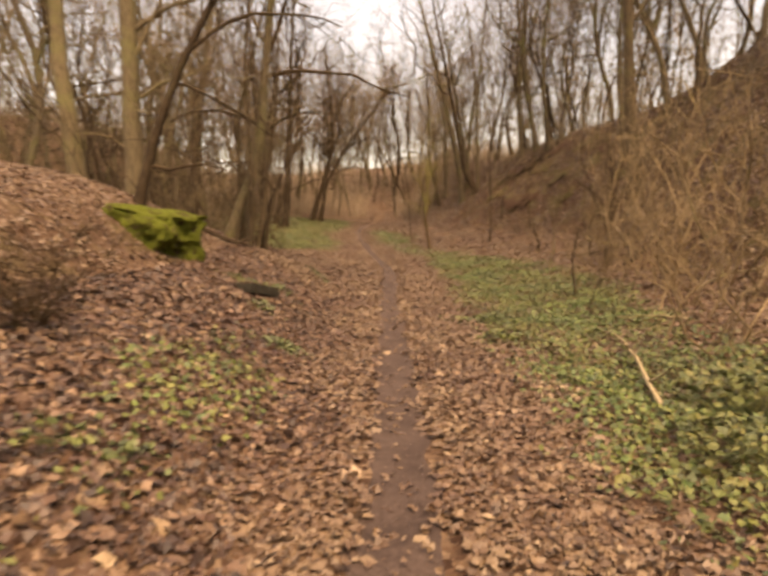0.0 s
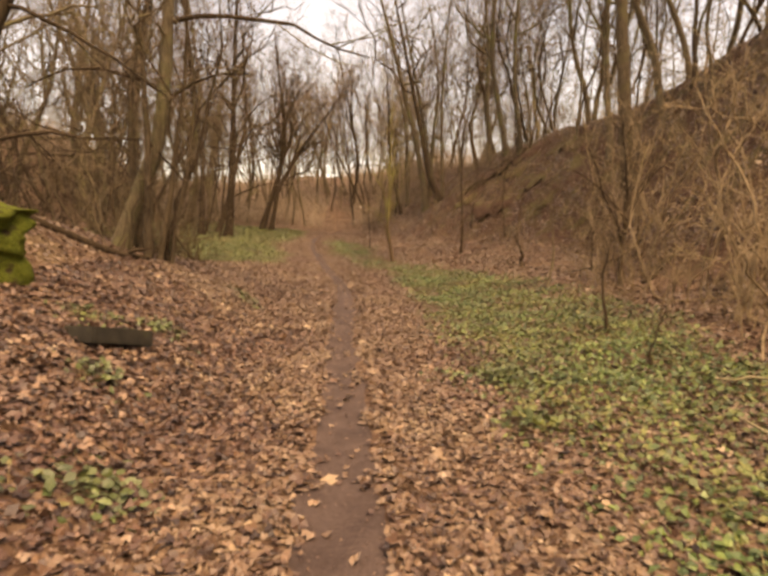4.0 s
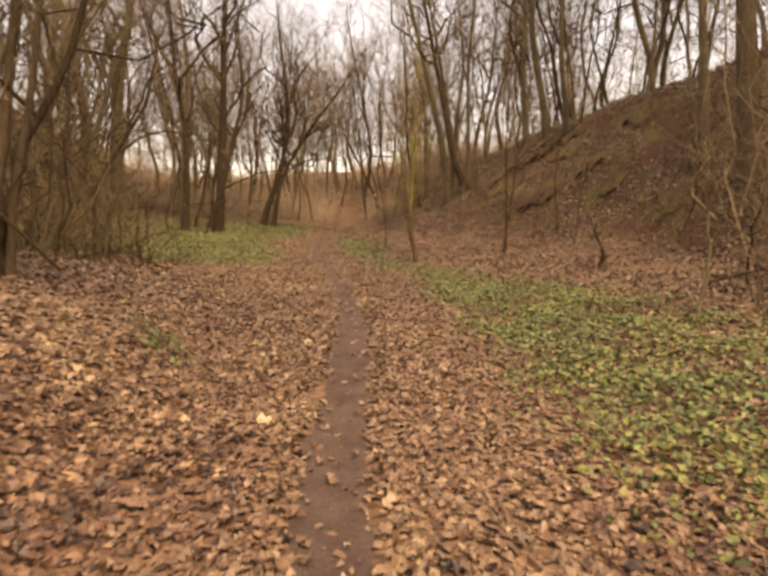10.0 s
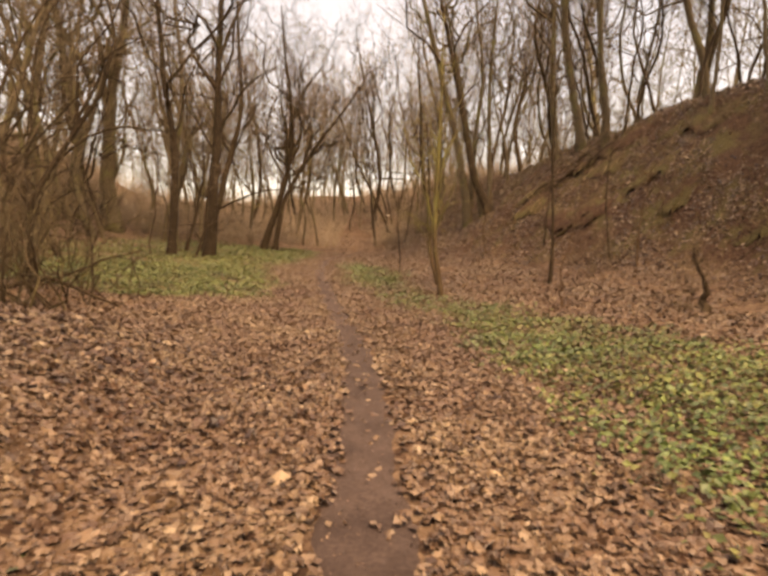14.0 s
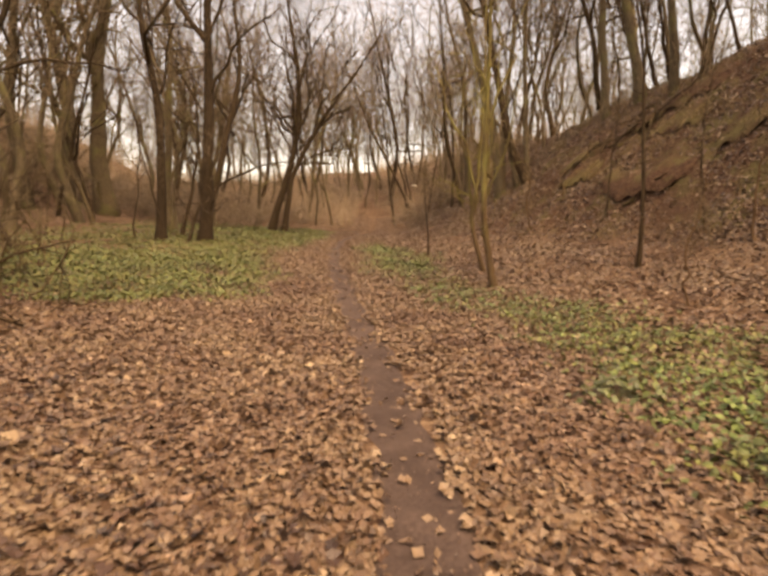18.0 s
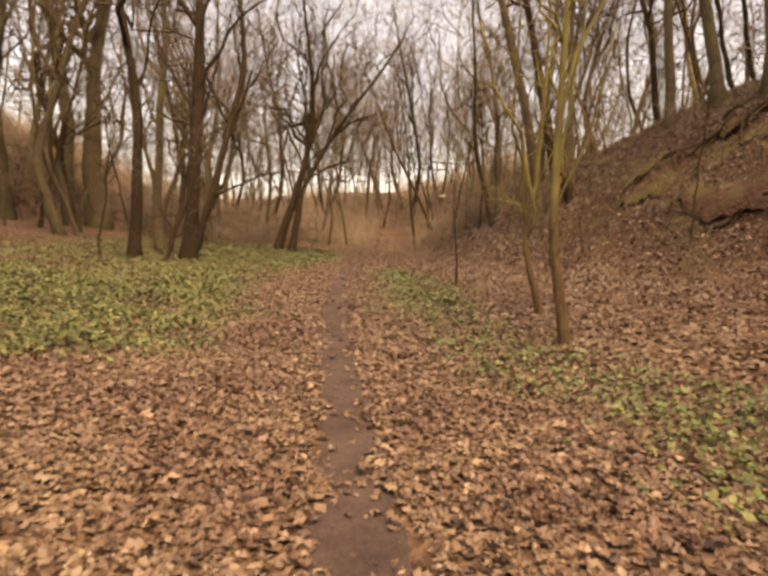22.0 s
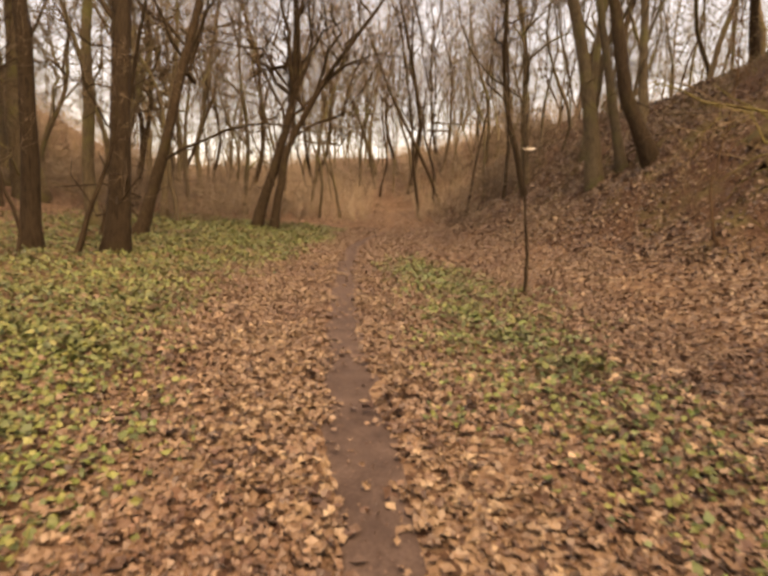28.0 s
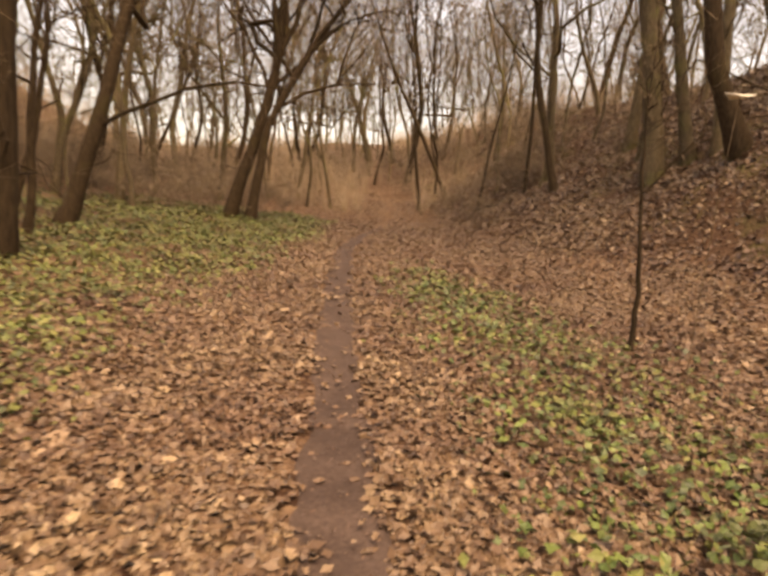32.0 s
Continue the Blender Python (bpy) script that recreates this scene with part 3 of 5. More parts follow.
    tagged(part("twig_mass", twigs_geo, twig, root), kind="stuff")
    return root


def bush(name, seed, height, stems, spread, r=0.018, subs=4, twigs=4, bark=None, arch=-0.25, fine=1.0, low=False, gather=0.12):
    """A many-stemmed shrub at the origin."""
    rng = np.random.default_rng(seed)
    bark = bark or TWIG
    root = new(name)
    az = rng.uniform(0, 6.28, stems)
    tilt = rng.uniform(0.15, 1.0, stems) * spread
    way = np.stack((np.cos(az) * tilt, np.sin(az) * tilt, np.ones(stems)), 1)
    way /= np.linalg.norm(way, axis=1)[:, None]
    start = np.stack((rng.normal(0, gather, stems), rng.normal(0, gather, stems), np.full(stems, -0.06)), 1)
    length = height * rng.uniform(0.6, 1.15, stems)
    pts, twiggy = [], Geo()
    for j in range(stems):
        g = Geo()
        pts.append(strands(g, start[j:j + 1], way[j:j + 1], length[j:j + 1], np.array((r * rng.uniform(0.6, 1.3),)), 6 if low else 8, 3 if low else 5, rng, arch, 0.4, 0.3))
        part("stem", g, bark, root)
    pts = np.concatenate(pts)
    at, way, f = offshoots(pts, subs, rng, 0.25, 1.0, (20, 65))
    ln = np.repeat(length, subs) * rng.uniform(0.15, 0.42, len(at))
    sub = strands(twiggy, at, way, ln, np.full(len(at), r * 0.32 * fine), 3 if low else 4, 3, rng, 0.05, 0.4, 0.4)
    at, way, f = offshoots(sub, twigs, rng, 0.2, 1.0, (20, 60))
    spikes(twiggy, at, way, np.repeat(ln, twigs) * rng.uniform(0.35, 0.8, len(at)), np.full(len(at), 0.0036 * fine), rng)
    tagged(part("twig_mass", twiggy, bark, root), kind="stuff")
    return root


def stand(ob, x, y, turn=0.0, size=1.0, sink=0.03):
    """Sets a thing upright on the ground."""
    ob.matrix_basis = Matrix.Translation((x, y, float(land(x, y)) - sink)) @ Matrix.Rotation(turn, 4, "Z") @ Matrix.Diagonal((size, size, size, 1))
    return ob


def plant_tree(label, x, y, seed, height, radius, lean=(0, 0), group="", size=1.0, **more):
    ob = grow("tree", seed, height, radius, lean, **more)
    return tagged(stand(ob, x, y, size=size), label, "tree", group)


# two dark trunks and their neighbours on the left of the path's far stretch
plant_tree("dark slender crooked tree on the green valley floor", -6.85, 38.05, 11, 17, 0.19, (0.0, 0.0), bark=BARK_DARK, first=0.36, crook=0.25, limbs=12, snags=4,
           sway=((0, 0), (2.5, 0.14), (5, 0.24), (7.5, -0.1), (17, -0.5)), boughs=((5.2, 1.4, 0.3, 4.5, 0.06, 0.1),))
plant_tree("thick dark tree trunk with flared foot beside the path", -5.35, 38.6, 12, 19, 0.25, (0.02, 0.0), bark=BARK_DARK, first=0.34, crook=0.2, limbs=13, snags=6,
           sway=((0, 0), (1.2, 0.14), (6, 0.42), (19, 0.9)), boughs=((5.5, 2.6, 0.0, 3.4, 0.07, 0.4), (4.6, -1.6, 0.6, 2.6, 0.05, 0.3), (6.2, 1.5, -0.5, 5.0, 0.09, 0.1)))
plant_tree("leaning dark tree with an arching low branch", -6.9, 43.6, 13, 16, 0.20, (0.10, 0.0), bark=BARK_DARK, first=0.3, crook=1.2, limbs=12, snags=6,
           boughs=((2.3, 4.2, 0.0, 1.3, 0.055, 0.55), (4.5, 2.2, 0.4, 4.5, 0.07, 0.2), (5.5, -1.5, 0.4, 4.0, 0.06, 0.2)))
plant_tree("grey-brown tree with a swollen bent foot", -8.75, 44.4, 14, 18, 0.21, (-0.01, 0.0), first=0.34, crook=0.9, limbs=12, snags=5,
           sway=((0, 0.45), (0.8, 0.15), (2, -0.05), (18, -0.1)), boughs=((5, -2.0, 0.5, 3.5, 0.07, 0.3),))
plant_tree("short leaning stem between two dark trunks", -7.4, 42.6, 46, 7.5, 0.10, (0.16, 0.0), bark=BARK_DARK, first=0.3, limbs=7, crook=1.2, snags=3)
plant_tree("stout greenish forked trunk at the foot of the far bank", -19.2, 57.0, 15, 22, 0.58, (-0.01, 0.0), first=0.36, limbs=13, snags=4,
           sway=((0, 0), (6, -0.2), (12, -2.2), (22, -4.5)), boughs=((8.5, 1.2, 0.5, 9.0, 0.18, 0.3), (5.5, 2.2, 0.5, 0.6, 0.06, 0.4)))
plant_tree("stout greenish upright trunk at the foot of the far bank", -15.0, 52.4, 16, 21, 0.58, (0.01, 0.0), first=0.36, limbs=13, snags=6,
           sway=((0, 0), (5, 0.55), (21, 0.8)), boughs=((4.5, -2.6, 0.3, 2.2, 0.07, 0.4), (5.5, 2.0, 0.5, 4.0, 0.10, 0.3)))
plant_tree("leaning forked tree with several upright stems and a wide dark crown", -4.5, 51.2, 17, 16, 0.25, (0.0, 0.0), bark=BARK_DARK, first=0.34, limbs=13, subs=9, twigs=7, reach=0.3, crook=0.8, snags=5,
           sway=((0, 0), (2.5, 0.6), (5.5, 1.25), (8, 1.3), (16, 1.2)),
           boughs=((5.0, -0.9, 0.4, 7.5, 0.11, 0.2), (5.4, 1.3, -0.4, 7.0, 0.11, 0.3), (5.8, 0.6, 0.5, 8.0, 0.09, 0.1), (4.4, -2.8, 0.3, 3.6, 0.07, 0.4), (4.8, 3.6, 0.2, 2.8, 0.07, 0.5)))
plant_tree("leaning stem growing close beside a forked tree", -3.75, 50.9, 18, 13, 0.20, (0.0, 0.0), bark=BARK_DARK, first=0.3, limbs=12, subs=9, twigs=7, reach=0.36, crook=0.8, snags=4,
           sway=((0, 0), (3.5, 1.0), (6.5, 2.6), (9.5, 4.6), (13, 6.4)), boughs=((4.0, -0.3, 0.3, 6.0, 0.09, 0.2), (6.0, 3.4, 0.2, 1.6, 0.06, 0.6)))
plant_tree("slender dark tree in the brush", -9.6, 58.5, 19, 14, 0.13, (0.09, 0.0), first=0.35)
plant_tree("thin upright tree beyond the bend of the path", -1.1, 62.5, 20, 11, 0.10, (-0.02, 0.0), first=0.35)
plant_tree("thin bent tree beside the path", -7.25, 37.0, 21, 6.5, 0.036, (-0.2, 0.0), bark=BARK_DARK, first=0.25, limbs=7, crook=2.0, reach=0.3)
plant_tree("thin dark stem standing in front of the dark trunks", -6.33, 36.54, 75, 5.0, 0.04, (-0.06, 0.0), bark=BARK_DARK, first=0.3, limbs=6, crook=1.6, reach=0.25)
plant_tree("short stem leaning against a thick dark trunk", -5.75, 37.6, 76, 4.2, 0.065, (0.24, 0.0), bark=BARK_DARK, first=0.5, limbs=4, crook=0.8, reach=0.2)
plant_tree("leaning stem crossing behind the dark trunks", -6.2, 41.0, 22, 9, 0.085, (0.22, 0.0), bark=BARK_DARK, first=0.3, limbs=7)
plant_tree("great greenish tree with a heavy side limb on the far bank", -17.6, 48.6, 45, 20, 0.36, (0.02, 0.0), first=0.2, limbs=10, reach=0.4, up=(8, 50))
# right side of the far stretch
plant_tree("slender leaning tree at the foot of the slope", 4.15, 62.4, 23, 14, 0.12, (-0.16, 0.0), first=0.35, bark=BARK_DARK, crook=0.6)
plant_tree("thin leaning tree at the foot of the slope", 5.6, 61.5, 24, 14, 0.13, (-0.45, 0.0), first=0.3, bark=BARK_DARK, crook=0.6)
plant_tree("thin dark tree on the lower slope", 7.05, 52.4, 79, 12, 0.09, (-0.08, 0.0), first=0.3, bark=BARK_DARK, crook=0.8)
plant_tree("thin dark tree leaning out over the far end of the path", 5.75, 55.0, 80, 9, 0.07, (0.10, 0.0), first=0.3, bark=BARK_DARK, crook=0.9)
plant_tree("leaning tree high on the far rise", 1.8, 92.0, 25, 17, 0.27, (-0.25, 0.0), first=0.35)
plant_tree("brown tree on the leafy slope", 7.15, 49.2, 26, 13, 0.13, (-0.16, 0.0), first=0.26, limbs=11, reach=0.34, bark=BARK_DARK, size=1.07)
plant_tree("tall thick trunk leaning downhill on the leafy slope", 8.28, 45.1, 27, 19, 0.27, (0.0, 0.0), first=0.4, bark=BARK, limbs=11, crook=0.15, snags=4,
           sway=((0, 0.05), (1.5, -0.10), (2.9, -0.38), (4.6, -0.75), (6.2, -1.25), (19, -5.0)))
plant_tree("trunk standing close beside a thicker one on the slope", 9.15, 44.8, 28, 17, 0.17, (0.0, 0.0), first=0.42, bark=BARK, crook=0.2, snags=3,
           sway=((0, 0), (2.9, -0.75), (5.6, -1.35), (17, -3.8)))
plant_tree("upright trunk on the slope behind a crooked dark tree", 9.35, 43.9, 78, 16, 0.16, (0.0, 0.0), first=0.35, bark=BARK, crook=0.4, snags=4)
plant_tree("crooked dark tree bending out from the slope", 8.92, 42.4, 29, 16, 0.22, (0.0, 0.0), first=0.3, bark=BARK_DARK, crook=0.2, snags=3,
           sway=((0, 0), (0.5, -0.22), (1.0, -0.58), (2.0, -1.12), (2.9, -1.3), (4.0, -1.55), (16, -4.0)))
plant_tree("thin straight dark tree at the foot of the slope", 6.43, 27.5, 30, 6.0, 0.05, (0.0, 0.0), bark=BARK_DARK, first=0.4, limbs=6, crook=0.4, reach=0.2, size=1.09)
plant_tree("big brown-barked tree at the foot of the bank", 11.3, 22.6, 31, 20, 0.29, (0.0, 0.0), first=0.3, limbs=11, crook=0.15, bark=BARK_BROWN, snags=4, sway=((0, 0.12), (0.8, 0.0), (4, -0.55), (20, -2.4)))
plant_tree("slimmer trunk on the slope beyond the big tree", 12.3, 25.9, 81, 16, 0.15, (-0.05, 0.0), first=0.3, limbs=11, crook=0.6, snags=5)
plant_tree("tall trunk leaning downhill at the edge of the ridge", 12.2, 38.6, 38, 19, 0.21, (-0.13, 0.0), first=0.32, limbs=13, crook=1.1, snags=5, boughs=((5, -1.6, 0.5, 4.0, 0.08, 0.2),))
plant_tree("upright trunk at the edge of the ridge", 12.3, 36.4, 39, 17, 0.16, (-0.03, 0.0), first=0.3, limbs=13, crook=1.2, snags=5)
plant_tree("leaning trunk at the edge of the ridge", 11.9, 40.9, 40, 18, 0.19, (-0.15, 0.0), first=0.3, limbs=13, crook=1.1, snags=5, boughs=((4, 1.4, 0.5, 4.0, 0.07, 0.2),))
plant_tree("brown tree with a dense crown on the lower slope", 8.14, 52.82, 41, 15, 0.17, (-0.10, 0.0), first=0.2, limbs=13, reach=0.36, size=1.13)
plant_tree("brown many-branched tree on the lower slope", 9.31, 48.41, 42, 16, 0.18, (-0.08, 0.0), first=0.22, limbs=13, reach=0.34, size=1.05)
plant_tree("bushy bare tree on the green floor behind the dark trunks", -9.0, 52.6, 43, 14, 0.17, (0.03, 0.0), first=0.2, limbs=13, reach=0.38)
plant_tree("spreading bare tree near the bend of the path", -6.6, 58.8, 44, 14, 0.16, (0.08, 0.0), first=0.18, limbs=13, reach=0.4)
# beside the first stretch
plant_tree("thick upright tree behind the leafy bank", -5.9, 14.3, 32, 18, 0.25, (0.03, 0.0), first=0.3, limbs=10, reach=0.32, snags=3, bark=BARK_GREY, crook=0.5,
           boughs=((2.6, 2.4, 0.5, 1.2, 0.05, 0.3), (3.4, 1.6, -0.6, 2.2, 0.06, 0.3), (4.2, 4.6, -0.4, 1.0, 0.07, 0.6)))
plant_tree("upright greenish tree on the bank", -8.75, 17.5, 33, 19, 0.30, (0.0, 0.0), first=0.4, bark=BARK_GREY, crook=0.5, snags=5)
plant_tree("dark leaning tree on the leafy bank with one level broken branch", -4.95, 11.85, 34, 11, 0.11, (0.0, 0.06), first=0.36, limbs=12, reach=0.34, bark=BARK_DARK, crook=0.15, snags=3,
           sway=((0, -0.05), (1.5, 0.36), (2.93, 0.92), (3.5, 1.2), (5.0, 2.0), (11, 4.4)),
           boughs=((0.80, 1.62, 0.1, -0.05, 0.048, 0.06), (0.66, 0.62, 0.1, -0.02, 0.022, 0.03), (2.55, 1.9, 0.3, -0.9, 0.034, 0.25), (3.2, 3.4, 0.4, 0.7, 0.05, 0.5), (4.2, 3.8, 0.6, 0.4, 0.05, 0.8)))
plant_tree("mossy tree leaning towards the path at the end of the bank", -3.75, 14.85, 35, 13, 0.155, (0.0, 0.0), first=0.34, limbs=10, reach=0.34, bark=BARK_GREY, bough_bark=BARK_DARK, crook=0.25, snags=4,
           sway=((0, 0), (0.8, 0.30), (2.0, 0.86), (3.2, 1.12), (4.4, 1.26), (13, 2.3)),
           boughs=((4.15, 3.7, 0.2, -0.5, 0.055, 0.42), (2.6, 1.9, 0.2, 0.5, 0.035, 0.3), (2.9, -2.4, 0.4, 0.2, 0.045, 0.3), (4.6, 1.2, 0.2, 4.0, 0.07, 0.2)))
for x, y, seed, height, radius, lean in ((-3.15, 14.6, 71, 9.0, 0.075, 0.10), (-2.95, 14.75, 72, 8.0, 0.06, 0.06), (-3.35, 15.0, 73, 9.5, 0.07, 0.14), (-2.75, 14.9, 74, 7.0, 0.045, 0.02)):
    plant_tree("slim brown stem in a cluster beside the leafy bank", x, y, seed, height, radius, (lean, 0.02), "cluster of stems at the end of the bank", first=0.34, limbs=6, subs=4, twigs=4, bark=BARK_BROWN, crook=0.9, snags=3)
plant_tree("low crooked stem with drooping branches at the end of the bank", -2.8, 14.9, 37, 6.0, 0.06, (0.08, 0.1), first=0.25, limbs=7, reach=0.36, up=(0, 45), bark=BARK_DARK, crook=2.0, snags=4)
plant_tree("slender crooked dark tree behind the leafy bank", -5.6, 24.5, 47, 9, 0.075, (-0.03, 0.0), first=0.2, limbs=12, reach=0.32, up=(5, 60), bark=BARK_DARK, crook=2.6, snags=6,
           boughs=((1.6, -2.0, 0.3, 2.6, 0.04, 0.3), (2.6, 2.4, 0.2, 0.8, 0.035, 0.5), (3.2, 1.8, 0.3, 2.0, 0.04, 0.3)))
plant_tree("thin dark tree bending over the undergrowth", -7.6, 27.5, 48, 9, 0.08, (0.1, 0.0), first=0.2, limbs=12, reach=0.34, up=(5, 60), bark=BARK_DARK, crook=2.6, snags=6,
           boughs=((2.2, 2.6, 0.2, 1.6, 0.04, 0.4), (3.0, -2.2, 0.2, 1.4, 0.04, 0.5)))
plant_tree("thin upright dark tree in the undergrowth", -8.4, 31.5, 49, 11, 0.09, (0.02, 0.0), first=0.22, limbs=12, reach=0.3, up=(10, 60), bark=BARK_DARK, crook=2.2, snags=6)


def sapling(label, x, y, seed, height, radius, lean=(0, 0), bark=None, crook=1.5, limbs=7, first=0.35, reach=0.28, size=1.0, **more):
    ob = grow("sapling", seed, height, radius, lean, crook=crook, first=first, limbs=limbs, subs=3, twigs=3, reach=reach, up=(30, 60),
              bark=bark or BARK_SAPLING, twig=more.pop("twig", TWIG), sides=7, **more)
    return tagged(stand(ob, x, y, size=size), label, "sapling", "young trees along the path")


sapling("young tree with brown foot and yellow-green mossy upper stem", 3.42, 27.5, 51, 7.5, 0.078, (0.0, 0.02), BARK_MOSS_TOP, 0.25, 10, 0.3, 0.3, sway=((0, 0.03), (0.5, -0.09), (1.1, -0.22), (1.7, -0.30), (3.2, -0.30), (7.5, -0.1)), snags=5,
        boughs=((1.5, 0.75, 0.1, 2.6, 0.028, -0.2), (2.0, -0.5, 0.3, 2.4, 0.03, 0.1), (1.1, -0.5, 0.1, 0.9, 0.014, 0.15), (2.4, 0.35, -0.3, 2.6, 0.03, 0.0)))
sapling("second mossy stem forking beside a young tree", 3.72, 29.5, 52, 7.0, 0.06, (0.0, 0.02), BARK_MOSS_TOP, 0.3, 9, 0.3, 0.3, sway=((0, 0), (1.3, -0.36), (2.2, -0.22), (7, -0.15)), snags=5,
        boughs=((1.3, -0.75, 0.2, 3.8, 0.042, 0.2), (1.5, -0.25, -0.2, 3.6, 0.035, 0.1), (1.2, -0.8, 0.1, 1.0, 0.014, 0.2), (1.75, -1.1, 0.5, 0.6, 0.016, 0.06), (2.1, 0.6, 0.2, 2.4, 0.025, 0.1)))
sapling("crooked short young tree on the leafy apron", 6.99, 21.87, 53, 1.15, 0.065, (-0.05, 0.0), BARK_DARK, 1.5, 4, 0.6, size=1.1)
sapling("thin forked young tree beside the path", 3.2, 35.9, 54, 3.4, 0.035, (0.0, 0.0), BARK_DARK, 0.45, 5, 0.45, 0.4)
sapling("thin bent sapling at the edge of the green plants", 5.5, 16.1, 55, 2.3, 0.034, (0.03, 0.0), BARK, 1.0, 4, 0.55)
sapling("small branchy tree with a dark foot and pale crooked limbs", 6.89, 15.35, 56, 3.6, 0.06, (-0.02, 0.0), BARK_DARK, 1.3, 7, 0.32, 0.4, twig=STRAW, snags=3,
        boughs=((0.85, -0.9, 0.1, 1.9, 0.028, 0.2), (1.0, 0.9, 0.1, 1.7, 0.028, 0.2), (1.3, 0.35, 0.2, 2.3, 0.03, 0.1), (0.8, -0.5, -0.2, 1.1, 0.02, 0.1), (1.4, 1.3, 0.0, 1.1, 0.024, 0.25), (1.2, -1.3, 0.2, 1.3, 0.024, 0.3)), size=1.13)
sapling("pale dry branchy tree on the steep bank", 9.06, 15.17, 63, 3.4, 0.05, (-0.05, 0.0), STRAW, 1.8, 8, 0.25, 0.42, twig=STRAW, snags=4,
        boughs=((0.7, -1.0, 0.1, 1.6, 0.026, 0.2), (0.9, 1.0, 0.1, 1.5, 0.026, 0.2), (1.1, -0.3, 0.2, 2.2, 0.028, 0.1)), size=1.23)
sapling("dry tan small tree at the foot of the bank", 6.37, 11.21, 64, 3.2, 0.045, (-0.08, 0.0), STRAW, 1.8, 8, 0.2, 0.42, twig=STRAW, snags=4,
        boughs=((0.6, -0.9, 0.1, 1.5, 0.024, 0.2), (0.8, 0.8, 0.1, 1.6, 0.024, 0.2)), size=1.08)
sapling("thin sapling at the edge of the leafy floor", 4.6, 11.6, 58, 1.6, 0.034, (0.06, 0.0), BARK_DARK, 0.8, 5, 0.5)
sapling("thin dark sapling on the leafy slope", 8.69, 33.62, 59, 3.2, 0.03, (0.02, 0.0), BARK_DARK, 1.2, 5, 0.4, size=1.29)
sapling("small sapling under the slope", 9.03, 27.67, 60, 2.2, 0.03, (0.05, 0.0), None, 1.2, 5, 0.4, size=1.31)
sapling("short dark sapling on the leafy bank", 10.66, 24.02, 66, 2.0, 0.03, (0.02, 0.0), BARK_DARK, 0.9, 5, 0.4, size=1.46)
sapling("thin dark sapling at the foot of a big tree", 7.35, 17.45, 67, 1.8, 0.026, (0.03, 0.0), BARK_DARK, 1.0, 5, 0.4, size=1.13)
sapling("dark broken sapling stub in the green plants", 4.12, 9.8, 68, 0.8, 0.022, (0.05, 0.0), BARK_DARK, 1.0, 2, 0.6)
sapling("thin upright dark sapling at the foot of the steep slope", 9.1, 29.3, 70, 4.0, 0.036, (0.01, 0.0), BARK_DARK, 0.7, 6, 0.4)
sapling("small sapling on the apron", 5.41, 24.02, 61, 2.0, 0.022, (0.02, 0.0), None, 1.4, 5, 0.4)
sapling("thin sapling on the far leafy slope", 7.22, 36.41, 62, 3.6, 0.03, (-0.03, 0.0), None, 1.4, 6, 0.35, size=1.25)


# ---- woods: a few grown trees, set out many times over ----
def wood_kinds():
    kinds = []
    for k in range(6):
        kinds.append(grow("tree", 100 + k, 17.0, 0.16 + 0.025 * (k % 3), ((k % 3 - 1) * 0.06, 0.03), crook=2.0, first=(0.2, 0.26, 0.32)[k % 3], limbs=12, subs=6, twigs=5, snags=7,
                          boughs=((4.5 + 0.5 * k, (-1.8, 1.6, -1.2)[k % 3], 1.2 - 0.6 * k, 6.0, 0.09, 0.2), (6.0 + 0.3 * k, (1.5, -1.4, 1.0)[k % 3], 0.5 * k - 1.2, 5.5, 0.08, 0.2)),
                          bark=(BARK, BARK_DARK)[k % 2], fine=2.1, own_limbs=False, sides=7, reach=0.33, far=1))
    for k in range(6):
        kinds.append(grow("tree", 120 + k, 14.0, 0.085 + 0.012 * (k % 3), ((k % 3 - 1) * 0.07, 0.0), crook=2.2, first=(0.22, 0.28, 0.34)[k % 3], limbs=11, subs=5, twigs=6, snags=6,
                          bark=(BARK_DARK, BARK)[k % 2], fine=2.0, own_limbs=False, sides=6, reach=0.27, up=(38, 66), far=1))
    return kinds


def distant_kinds():
    return [grow("tree", 140 + k, 16.0, 0.13 + 0.02 * (k % 2), ((k % 3 - 1) * 0.06, 0.0), first=(0.06, 0.14)[k % 2], limbs=10, subs=5, twigs=5,
                 fine=4.0, own_limbs=False, sides=5, reach=0.32, far=2) for k in range(4)]


def far_tree(kind, x, y, rng, size, label, group):
    m = (Matrix.Translation((x, y, float(land(x, y)) - 0.15)) @ Matrix.Rotation(rng.uniform(0, 6.28), 4, "Z")
         @ Matrix.Rotation(radians(rng.normal(0, 3)), 4, "X") @ Matrix.Diagonal((size, size, size * rng.uniform(0.9, 1.12), 1)))
    return tagged(copy_thing(kind, m), label, "tree", group)


def scatter(rng, n, x0, x1, y0, y1, gap, taken, keep):
    out, tries = [], 0
    while len(out) < n and tries < n * 60:
        tries += 1
        x, y = rng.uniform(x0, x1), rng.uniform(y0, y1)
        if keep(x, y) and all((x - a) ** 2 + (y - b) ** 2 > gap * gap for a, b in taken):
            out.append((x, y))
            taken.append((x, y))
    return out


